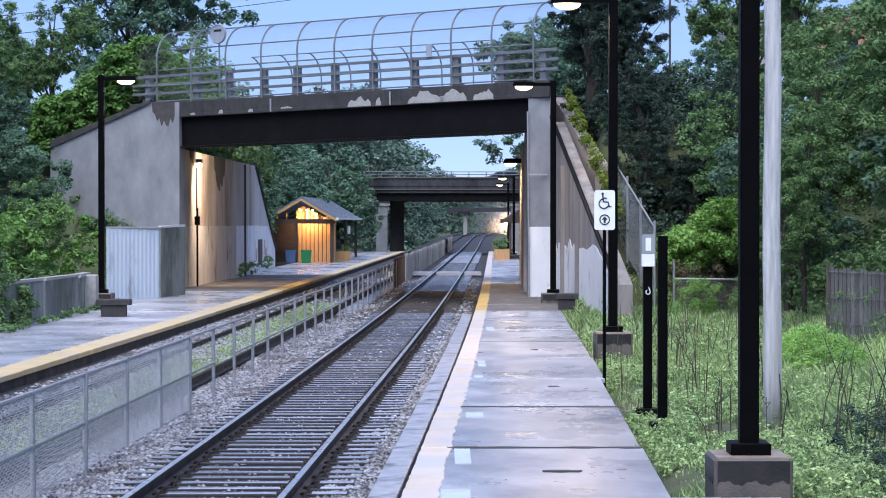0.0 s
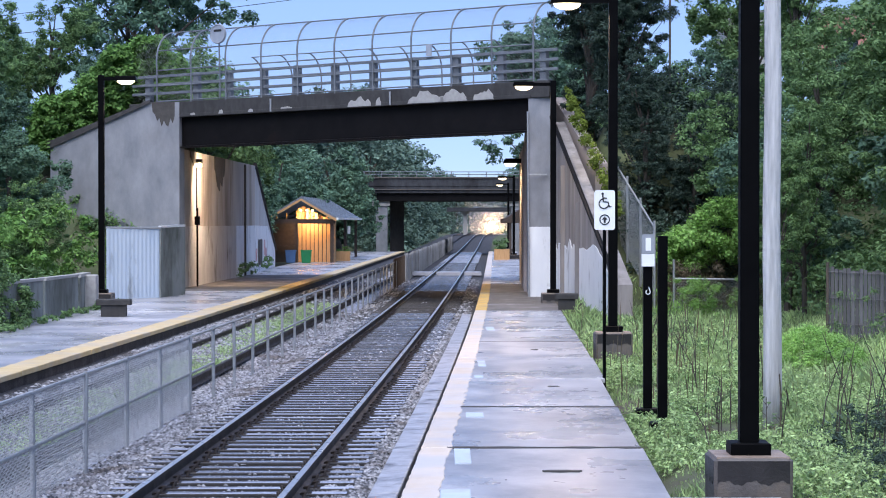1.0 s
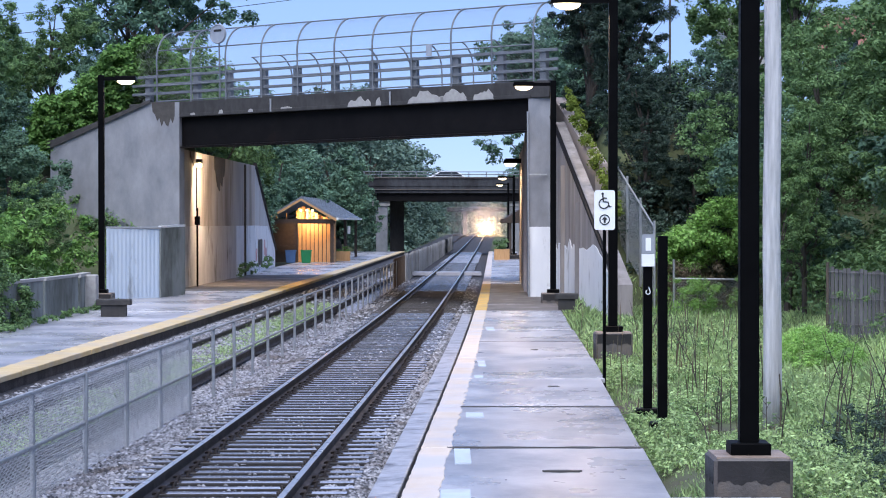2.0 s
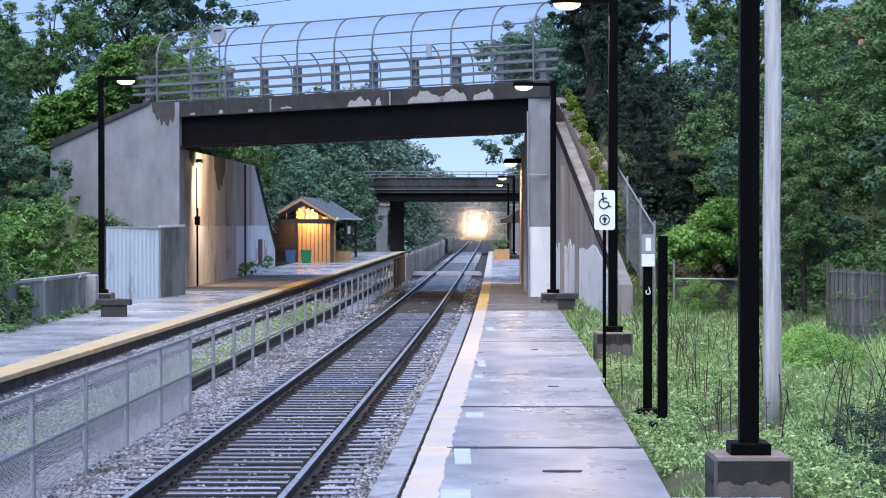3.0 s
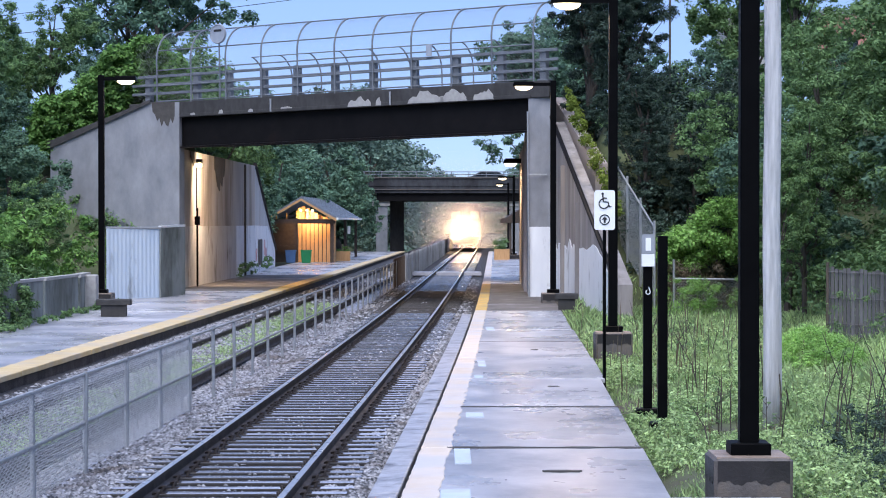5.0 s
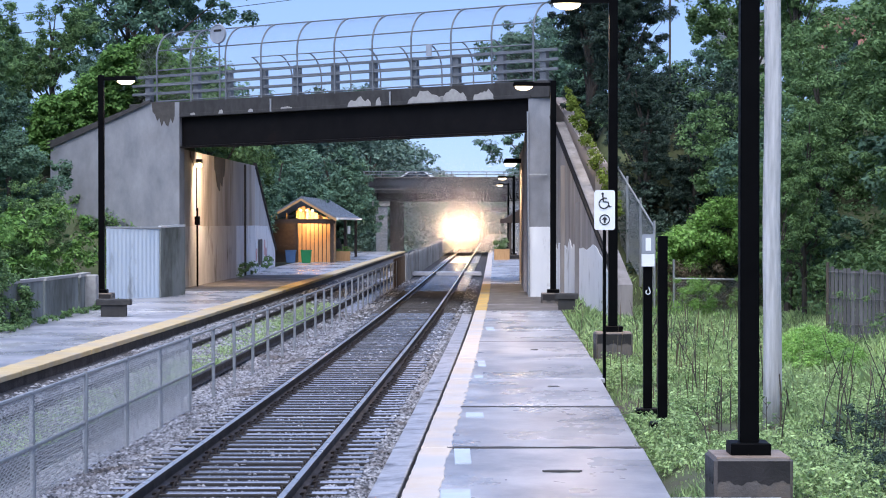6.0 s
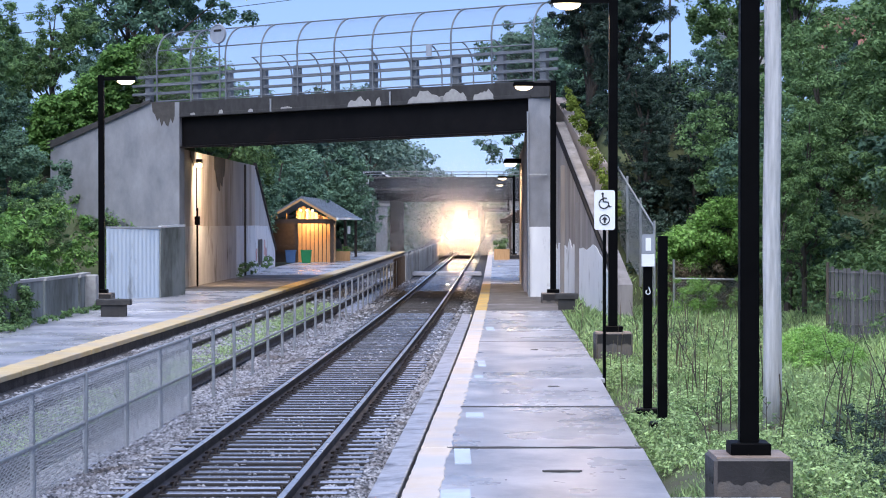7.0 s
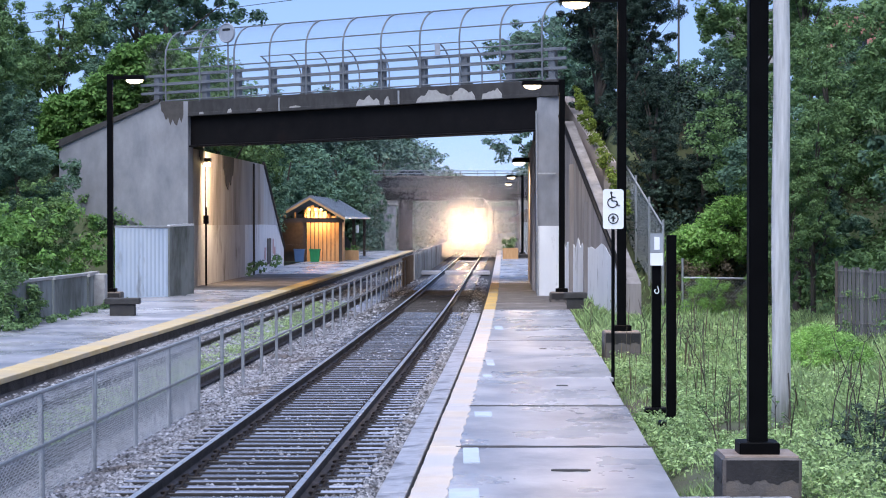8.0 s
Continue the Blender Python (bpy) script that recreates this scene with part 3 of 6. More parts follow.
        p.box(x - 0.13, x + 0.13, 0.12, 0.34, 7.05, 8.12, c=0.02)
        p.box(x - 0.2, x + 0.2, 0.08, 0.4, 7.04, 7.12)
        part("rail_post", p, M_RAILING, b, "", bevel=0.008)
    for z in bars:
        part("rail_bar", Mesh().box(-2.2, SPAN + 1.2, 0.06, 0.14, z - 0.05, z + 0.05), M_RAILING, b, bevel=0.012)
    # caged pedestrian fence that leans in over the walk, on both sides of the deck
    for v0, sgn, top, name in ((0.02, 1, 9.72, "cage"), (sk + 0.35, -1, 10.3, "far_cage")):
        step = SPAN / 617 * 67
        first = SPAN * (345 - 318) / 617 - step if sgn > 0 else -0.641 * v0 + 1.9
        k = 0
        xsp = []
        while first + k * step < SPAN + 1.0 - (0 if sgn > 0 else 0.641 * v0):
            xsp.append(first + k * step)
            k += 1
        bend = []
        for j in range(9):
            a = math.pi / 2 * j / 8 * 0.86
            bend.append((v0 + sgn * 1.15 * (1 - math.cos(a)), top - 1.1 + 1.1 * math.sin(a) / math.sin(math.pi / 2 * 0.86)))
        for x in xsp:
            part("cage_post", Mesh().tube([(x, v0, 7.03), (x, v0, 8.2)] + [(x, v, z) for v, z in bend], 0.032, 8), M_RAILING, b)
        for f in (0.0, 0.22, 0.44, 0.72, 1.0) if sgn > 0 else (1.0,):
            z = 7.12 + (top - 7.12) * f
            v = v0 if z < top - 1.1 else float(np.interp(z, [q[1] for q in bend], [q[0] for q in bend]))
            part("cage_bar", Mesh().tube([(xsp[0], v, z), (xsp[-1], v, z)], 0.024, 6), M_RAILING, b)
        if sgn > 0:
            wires = Mesh()
            path = [(v0, 7.1), (v0, 8.6)] + bend[1:]
            ln = [0]
            for q, r in zip(path, path[1:]):
                ln.append(ln[-1] + math.hypot(r[0] - q[0], r[1] - q[1]))
            tot = ln[-1]
            cell = 0.11
            for d in (-1, 1):
                x = -2.2 - tot
                while x < SPAN + 1.2 + tot:
                    pts = []
                    for s in np.linspace(0, tot, 7):
                        xx = x + d * s
                        if -2.2 < xx < SPAN + 1.2:
                            pts.append((xx, float(np.interp(s, ln, [q[0] for q in path])), float(np.interp(s, ln, [q[1] for q in path]))))
                    if len(pts) > 1:
                        wires.tube(pts, 0.0022, 3)
                    x += cell
            tagged(part("wire_mesh", wires, M_GALV, b, "fine galvanised chain-link mesh"), kind="stuff")
    # round transit sign and the small white notice on the cage
    u = SPAN * (404 - 318) / 617
    sign = Mesh().tube([(u, -0.16, 9.42), (u, -0.10, 9.42)], 0.36, 28)
    disc = part("round_sign", sign, M_BACKSIGN, b, "round white sign with a dark ring and bar")
    ring = Mesh().tube([(u + 0.33 * math.cos(a), -0.165, 9.42 + 0.33 * math.sin(a)) for a in np.linspace(0, 2 * math.pi, 29)], 0.022, 5)
    part("ring", ring, M_GREYSIGN, disc)
    part("crossbar", Mesh().box(u - 0.17, u + 0.17, -0.175, -0.16, 9.50, 9.58), M_BLACK, disc)
    part("sign_post", Mesh().tube([(u, -0.08, 7.1), (u, -0.08, 9.5)], 0.03), M_RAILING, b)
    u = SPAN * (779 - 318) / 617
    part("notice", Mesh().box(u - 0.11, u + 0.11, -0.06, -0.04, 8.1, 8.5), M_BACKSIGN, b, "small white notice on the cage")
    return b


def build_abutments():
    # far platform's side: bearing wall, near wing wall, far wing wall
    a = thing("abutment_west", pose(0, 0, 0), "stained concrete abutment with sloping wing walls", "abutment", kind="structure")
    face = Mesh()
    fx, fy = xc(105.6) - 9.0, 105.6
    face.add([(LN.x, LN.y, -0.4), (fx, fy, -0.4), (fx - 2, fy, -0.4), (LN.x - 2.0, LN.y + 1.2, -0.4),
              (LN.x, LN.y, 5.36), (fx, fy, 5.36), (fx - 2, fy, 5.36), (LN.x - 2.0, LN.y + 1.2, 5.36)],
             [(3, 2, 1, 0), (4, 5, 6, 7), (0, 1, 5, 4), (1, 2, 6, 5), (2, 3, 7, 6), (3, 0, 4, 7)])
    part("bearing_wall", face, M_CONC_BROWN, a, "brown-streaked concrete wall under the bridge")
    wing = slab_wall(Mesh(), [(-14.6, 82.0, 5.4), (-10.75, 81.07, 7.05), (LN.x - 0.01, LN.y - 0.03, 7.06)], 0.5, -0.4)
    w = part("wing_wall", wing, M_CONC, a, "grey concrete wing wall with a dark coping")
    cp = Mesh()
    for (xa, ya, za), (xb, yb, zb) in (((-14.7, 81.93, 5.36), (-10.75, 80.98, 7.04)),):
        cp.add([(xa, ya, za), (xb, yb, zb), (xb, yb + 0.65, zb), (xa, ya + 0.65, za), (xa, ya, za + 0.28), (xb, yb, zb + 0.12), (xb, yb + 0.65, zb + 0.12), (xa, ya + 0.65, za + 0.28)],
               [(3, 2, 1, 0), (4, 5, 6, 7), (0, 1, 5, 4), (1, 2, 6, 5), (2, 3, 7, 6), (3, 0, 4, 7)])
    part("coping", cp, M_CONC_DARK, w)
    d = Vector((LN.x + 10.75, LN.y - 81.07, 0)).normalized()
    ang = math.degrees(math.atan2(d.y, d.x))
    part("dark_stain", Mesh().prism(blotch(7, 1.05, 1.15, 12), -0.012, 0.02, pose(-10.2, 80.92, 7.06, 0, 0, ang)), M_BLOT, w, "black tar stain")
    part("far_wing_wall", slab_wall(Mesh(), [(fx - 0.02, fy + 0.01, 5.36), (xc(124) - 9.87, 124, 1.1)], 0.5, -0.4), M_CONC_WING_LIT, a)
    pw = slab_wall(Mesh(), [(fx + 0.015, fy + 0.05, 2.5), (xc(116) - 9.475, 116, 2.45), (xc(123.6) - 9.835, 123.6, 1.15)], 0.03, 0.15)
    part("painted_band", pw, M_PAINT, a, "whitewashed lower band of the wall")
    def on_wall(y, proud=0.015):
        return LN.x + (y - LN.y) / (fy - LN.y) * (fx - LN.x) + proud
    part("painted_band", slab_wall(Mesh(), [(on_wall(98.0), 98.0, 2.5), (fx + 0.015, fy - 0.02, 2.5)], 0.02, 0.15), M_PAINT, a, "whitewashed lower band of the wall")
    part("painted_band", slab_wall(Mesh(), [(on_wall(81.2), 81.2, 2.5), (on_wall(97.98), 97.98, 2.5)], 0.02, 0.15), M_PAINT_DULL, a, "duller whitewashed lower band")
    part("wall_pipe", Mesh().tube([(on_wall(101.0, 0.06), 101.0, 0.1), (on_wall(101.0, 0.06), 101.0, 5.3)], 0.05), M_CONC_DARK, a, "dark pipe up the wall")
    part("wall_rail", Mesh().tube([(fx, fy, 5.42), (xc(124) - 9.87, 124, 1.16)], 0.09, 8), M_STEEL, a, "dark rail along the sloping wall")

    def on_wing(y, proud=0.06):
        return fx + (y - fy) / (124 - fy) * (xc(124) - 9.87 - fx) + proud
    for k, (ya, yb, za, zb, m) in enumerate(((107.6, 110.6, 0.55, 1.95, M_BLOT), (112.4, 113.1, 1.0, 1.9, M_PAINT_RED), (113.6, 114.6, 0.7, 1.45, M_PAINT_RED), (105.6, 106.3, 0.8, 1.5, M_PAINT_RED))):
        part("painted_mark", ragged_band((on_wing(ya), ya, zb), (on_wing(yb), yb, zb), 0.02, za, 80 + k, 0.25, 8), m, a, "smeared paint mark")
    for i, (y, w_, h) in enumerate(((92, 3.6, 1.4), (84, 1.6, 0.6))):
        part("water_stain", Mesh().prism(blotch(60 + i, w_, h, 12), -0.01, 0.02, pose(xc(y) - 8.985, y, 5.34, 0, 0, 88.6)), M_BLOT, a, "dark water stain below the deck")

    e = thing("abutment_east", pose(0, 0, 0), "concrete abutment with whitewashed base and sloping wing wall", "abutment", kind="structure")
    rx, ry = xc(93.4) + 3.67, 93.4
    blk = Mesh()
    blk.add([(RN.x, RN.y, -0.4), (RN.x + 0.72, RN.y - 0.25, -0.4), (rx + 2.2, ry, -0.4), (rx, ry, -0.4), (RN.x, RN.y, 7.0), (RN.x + 0.72, RN.y - 0.25, 7.0), (rx + 2.2, ry, 5.6), (rx, ry, 5.6)],
            [(3, 2, 1, 0), (4, 5, 6, 7), (0, 1, 5, 4), (1, 2, 6, 5), (2, 3, 7, 6), (3, 0, 4, 7)])
    part("bearing_wall", blk, M_CONC, e, "grey streaked concrete bearing wall")
    part("painted_band", slab_wall(Mesh(), [(RN.x + 0.005, RN.y - 0.012, 2.5), (RN.x + 0.71, RN.y - 0.262, 2.5)], 0.02, -0.1), M_PAINT, e, "whitewashed base of the wall")
    wing = slab_wall(Mesh(), [(3.56, 72.5, 5.95), (4.72, 60.0, 0.95)], 0.45, -0.4)
    w = part("wing_wall", wing, M_CONC_STREAK, e, "concrete wing wall sloping down to the weeds")
    for k, (ya, yb, top) in enumerate(((71.9, 69.85, 2.35), (69.4, 66.85, 2.3), (66.4, 60.2, 2.25))):
        xa, xb = (3.555 + (72.5 - q) / 12.5 * 1.16 for q in (ya, yb))
        part("painted_band", ragged_band((xa, ya, top), (xb, yb, top), -0.02, -0.1, 90 + k, 0.75, 30, lambda q: 0.95 + (q - 60) * 0.4 - 0.2), M_PAINT, e, "flaking whitewash on the lower wall")
    part("rust_rail", Mesh().tube([(3.55, 72.2, 6.1), (4.70, 60.0, 1.06)], 0.07, 8), M_STEEL, e, "dark pipe along the sloping wall")
    part("upper_wall", slab_wall(Mesh(), [(3.75, 75.0, 6.9), (4.78, 69.2, 4.5)], 0.4, 0), M_CONC_ROSE, e, "pale sloping stair wall above the wing")
    for k, y in enumerate((66.6, 69.6)):
        x = 3.56 + (72.5 - y) / 12.5 * 1.16
        part("pilaster", Mesh().box(x - 0.12, x + 0.05, y - 0.15, y + 0.15, -0.4, 0.95 + (y - 60) * 0.4 - 0.35), M_CONC_STREAK, e)
    part("conduit", Mesh().tube([(RN.x + 0.02, RN.y - 0.1, 0.2), (RN.x - 0.03, RN.y - 0.1, 6.3)], 0.03), M_GALV, e, "grey conduit up the corner")
    part("bracket", Mesh().box(RN.x - 0.05, RN.x + 0.6, RN.y - 0.32, RN.y - 0.28, 4.2, 4.25), M_GALV, e)


# ---- station furniture ----
def lamp_post(x, y, z, height, arm_dir, label, arm=0.9, foot=0.5, warm=True):
    t = thing("lamp_post", pose(x, y, z), label, "lamp post", "platform lamp posts")
    part("foundation", Mesh().box(-0.36, 0.36, -0.36, 0.36, -0.55, foot, c=0.03), M_CONC_FOOT, t, "dark weathered concrete foundation")
    part("foundation_top", Mesh().box(-0.335, 0.335, -0.335, 0.335, foot - 0.01, foot + 0.005), M_TAN, t, "tan worn top of the foundation")
    for turn in (0, 90, -90):
        low = [(-0.33 + 0.66 * k / 30, -0.2 - 0.02 * math.sin(k * 0.55 + turn + x) - 0.008 * math.sin(k * 1.7 + x)) for k in range(31)]
        wet = Mesh().prism([(0.33, 0), (-0.33, 0), *low], -0.363, -0.34, pose(0, 0, foot - 0.028, 0, 0, turn))
        part("wet_stain", wet, M_WET, t, "dark wet stain below the rim")
    part("base_plate", Mesh().box(-0.185, 0.185, -0.185, 0.185, foot, foot + 0.115, c=0.01), M_POST, t)
    part("pole", Mesh().box(-0.088, 0.088, -0.088, 0.088, foot + 0.1, height, c=0.012), M_POST, t)
    s = arm_dir
    part("arm", Mesh().box(min(0, s * arm), max(0, s * arm), -0.04, 0.04, height - 0.16, height - 0.06), M_POST, t)
    hx = s * arm
    head = Mesh()
    head.prism([(hx - 0.34, height - 0.17), (hx + 0.34, height - 0.17), (hx + 0.30, height - 0.03), (hx - 0.30, height - 0.03)], -0.17, 0.17)
    h = part("lamp_head", head, M_POST, t, "", bevel=0.02)
    lens = Mesh()
    vs, fs, n = [], [], 18
    for k in range(5):
        a = math.pi / 2 * k / 4
        for i in range(n):
            b = 2 * math.pi * i / n
            vs.append((hx + 0.27 * math.cos(a) * math.cos(b), 0.15 * math.cos(a) * math.sin(b), height - 0.17 - 0.13 * math.sin(a)))
    for k in range(4):
        fs += [(k * n + i, k * n + (i + 1) % n, (k + 1) * n + (i + 1) % n, (k + 1) * n + i) for i in range(n)]
    lens.add(vs, fs)
    part("lens", lens, M_LAMP, h, "glowing warm lamp lens", smooth=True)
    return t


def spot(x, y, z, energy, colour=(1.0, 0.8, 0.55), size=0.3, target=None):
    l = new("lamp_light", bpy.data.lights.new("lamp_light", "AREA"))
    l.data.energy, l.data.color, l.data.shape, l.data.size = energy, colour, "DISK", size
    l.matrix_world = look((x, y, z), target or (x, y + 0.001, 0))
    return l


def build_lamps():
    lamp_post(2.83, 20.4, 0.0, 7.05, -1, "tall black square lamp post on a concrete foundation")
    lamp_post(3.33, 43.2, 0.0, 7.1, -1, "black square lamp post on a concrete foundation, lit")
    lamp_post(3.35, 67.0, 0.0, 6.95, -1, "black square lamp post beside the abutment, lit")
    lamp_post(-10.38, 67.0, 0.0, 7.12, 1, "black square lamp post on the opposite platform, lit", 0.75)
    lamp_post(xc(146) + 3.75, 146, 0.0, 5.75, -1, "black lamp post beyond the bridge, lit", 0.75)
    lamp_post(xc(181) + 3.6, 181, 0.0, 5.9, -1, "black lamp post beyond the bridge, lit", 0.7)
    wl = thing("bracket_lamp", pose(xc(88) + 3.66, 88, 5.0), "bracket lamp on the abutment wall, lit", "lamp")
    part("arm", Mesh().box(-0.75, 0.0, -0.04, 0.04, 0.12, 0.2), M_POST, wl)
    part("lamp_head", Mesh().prism([(-0.85, 0.0), (-0.1, 0.0), (-0.15, 0.16), (-0.8, 0.16)], -0.2, 0.2), M_POST, wl, bevel=0.02)
    part("lens", Mesh().prism([(-0.8, 0.0), (-0.3, 0.0), (-0.4, -0.12), (-0.7, -0.12)], -0.16, 0.16), M_LAMP, wl, "glowing warm lamp lens", bevel=0.03)
    spot(xc(88) + 3.1, 88, 4.8, 120, (1.0, 0.7, 0.4), 0.3, (xc(88) + 3.5, 88, 0))
    spot(2.55, 43.2, 6.75, 160, (1.0, 0.72, 0.5))
    spot(2.5, 67.0, 6.6, 60)
    spot(-9.6, 67.0, 6.75, 60)
    # wall lamp under the bridge, above its pole
    w = thing("wall_lamp", pose(-9.36, 84.0, 0.2), "wall lamp glowing amber above a thin dark pole", "lamp")
    part("pole", Mesh().tube([(0, 0, 0), (0, 0, 3.0)], 0.04), M_POST, w)
    part("control_box", Mesh().box(-0.1, 0.1, -0.1, 0.1, 2.35, 2.68, c=0.01), M_POST, w)
    part("pipe", Mesh().tube([(-0.03, 0, 2.9), (-0.03, 0, 4.55)], 0.02), M_POST, w)
    part("housing", Mesh().box(-0.05, 0.2, -0.22, 0.22, 4.72, 4.86, c=0.02), M_POST, w)
    part("lens", Mesh().box(0.0, 0.16, -0.13, 0.13, 4.55, 4.71, c=0.03), M_LAMP_WALL, w, "glowing amber lens")
    spot(-7.9, 84.2, 4.72, 420, (1.0, 0.77, 0.56), 0.3, (-9.5, 94, 1.6))


def bench(x, y, w, turn=0):
    t = thing("bench", pose(x, y, 0.2, 0, 0, turn), "small dark concrete bench on a solid pedestal", "bench", "platform benches")
    part("seat", Mesh().box(-w / 2, w / 2, -0.3, 0.3, 0.3, 0.45, c=0.02), M_STONE, t)
    part("pedestal", Mesh().box(-w * 0.36, w * 0.36, -0.24, 0.24, 0, 0.3, c=0.01), M_STONE, t)


M_BACKSIGN = mat("dull_sign_face", (0.26, 0.29, 0.34), (0.34, 0.37, 0.42), 5.0, (0.5, 0.7), 0.03)
M_STONE = mat("dark_stone", (0.018, 0.017, 0.016), (0.04, 0.037, 0.035), 6.0, (0.5, 0.75), 0.3)


def platform_marks():
    """Pale repair patches and wet hollows in the slabs."""
    rng = random.Random(12)
    t = thing("slab_repairs", pose(0, 0, 0), "pale repair patches and dark hollows in the platform slabs", "repairs", kind="structure")
    for y, o, w, l in ((18.9, 2.37, 0.27, 1.2), (22.3, 2.4, 0.17, 1.4), (27.6, 2.4, 0.22, 0.6), (34.6, 2.38, 0.14, 0.5), (37.4, 2.4, 0.13, 1.4), (50, 2.41, 0.18, 1.4)):
        part("patch", Mesh().box(xc(y) + o, xc(y) + o + w, y, y + l, 0.19, 0.2115), M_PATCH, t, "pale blue-white repair patch")
    for y, o, w, l in ((21.6, 3.45, 0.55, 0.07), (32.8, 3.6, 0.2, 0.07), (42.2, 3.4, 0.2, 0.15)):
        pts = [(xc(y) + o + w / 2 * math.cos(a) * rng.uniform(0.6, 1), y + l * math.sin(a) * rng.uniform(0.6, 1)) for a in np.linspace(0, 2 * math.pi, 17)[:-1]]
        n = len(pts)
        part("hole", Mesh().add([(x, q, 0.2125) for x, q in pts] + [(x, q, 0.19) for x, q in pts], [tuple(range(n))] + [(i, (i + 1) % n, n + (i + 1) % n, n + i) for i in range(n)]), M_BLOT, t, "dark wet hollow")


M_PATCH = mat("pale_patch", (0.46, 0.54, 0.62), (0.58, 0.64, 0.71), 4.0, (0.4, 0.6), 0.15, stain=(0.45, 0.47, 0.5), stain_scale=2.0)


def chain_fence():
    """The fence between the tracks; the first bays carry mesh."""
    f = thing("track_fence", pose(0, 0, 0), "low galvanised fence between the tracks, mesh on its first bays", "fence")
    ys = [19.9 + 2.72 * k for k in range(-1, 30)]
    for k, y in enumerate(ys):
        x = xc(y) - 1.94
        lean = 0.02 * math.sin(k * 2.3)
        part("post", Mesh().tube([(x, y, -0.3), (x + lean, y, 0.93)], 0.03, 8), M_GALV, f)
    for z in (0.9, 0.34):
        for y0, y1 in zip(ys, ys[1:]):
            if z < 0.8 and y1 > 37 and y1 < 40:
                continue
            part("rail_bar", Mesh().tube([(xc(y0) - 1.94, y0, z), (xc(y1) - 1.94, y1, z)], 0.021, 6), M_GALV, f)
    wires = Mesh()
    cell, h0, h1 = 0.055, -0.2, 0.92
    for y0, y1 in zip(ys[:6], ys[1:7]):
        if y1 > 37.5:
            break
        for d in (-1, 1):
            s = y0 - 1.12
            while s < y1 + 1.12:
                a, b = (s, s + 1.12) if d > 0 else (s + 1.12, s)
                pts = []
                for q in (0, 1):
                    pts.append((a + (b - a) * q, h0 + (h1 - h0) * q))
                (ya, za), (yb, zb) = pts
                lo, hi = max(min(ya, yb), y0), min(max(ya, yb), y1)
                if hi - lo > 0.02:
                    za2 = za + (zb - za) * (lo - ya) / (yb - ya)
                    zb2 = za + (zb - za) * (hi - ya) / (yb - ya)
                    wires.tube([(xc(lo) - 1.94, lo, za2), (xc(hi) - 1.94, hi, zb2)], 0.0025, 3)
                s += cell
    tagged(part("wire_mesh", wires, M_MESHWIRE, f, "fine chain-link wire mesh"), kind="stuff")
    # taller slatted screen farther on
    g = thing("slat_screen", pose(0, 0, 0), "weathered grey slatted screen between the tracks", "fence")
    y = 108.0
    rng = random.Random(2)
    while y < 232:
        l = 2.0
        m = Mesh()
        x0, x1 = xc(y) - 1.9, xc(y + l) - 1.9
        z = rise(y) + 1.0 + rng.uniform(-0.04, 0.04)
        slab_wall(m, [(x0, y + 0.06, z), (x1, y + l - 0.06, z)], 0.05, -0.3)
        part("panel", m, M_SLAT, g)
        part("post", Mesh().box(x0 - 0.05, x0 + 0.05, y - 0.05, y + 0.05, -0.3, z + 0.08), M_SLAT, g)
        y += l
    for z, y0, y1 in ((1.0, 97, 108),):
        for k in range(6):
            yy = y0 + k * 1.9
            part("stake", Mesh().box(xc(yy) - 1.98, xc(yy) - 1.86, yy - 0.05, yy + 0.05, -0.3, 1.05), M_WOOD_DARK, g)


M_CONC_FOOT = mat("foundation_concrete", (0.075, 0.066, 0.06), (0.12, 0.105, 0.095), 5.0, (0.5, 0.75), 0.35, stain=(0.13, 0.105, 0.085), stain_scale=2.2, stain_at=(0.52, 0.62))
M_CONC_OLD = mat("mossy_old_concrete", (0.16, 0.18, 0.17), (0.25, 0.27, 0.26), 0.9, (0.7, 0.9), 0.3, stretch=(1, 1, 0.6), stain=(0.08, 0.09, 0.075), stain_scale=0.7, stain_at=(0.45, 0.62))
M_SLAT = mat("weathered_slats", (0.2, 0.2, 0.2), (0.32, 0.32, 0.325), 4.0, (0.55, 0.8), 0.2, stretch=(2, 2, 0.3), stain=(0.13, 0.12, 0.115), stain_scale=0.8, piece=0.2)
M_SLAT_DARK = mat("dull_grey_slats", (0.055, 0.057, 0.065), (0.11, 0.113, 0.12), 4.0, (0.6, 0.8), 0.2, stretch=(2, 2, 0.3), stain=(0.07, 0.068, 0.065), stain_scale=0.8, piece=0.3)
M_MESHWIRE = mat("zinc_wire", (0.4, 0.41, 0.42), (0.55, 0.56, 0.57), 9.0, (0.4, 0.6), 0.0, metal=0.2)


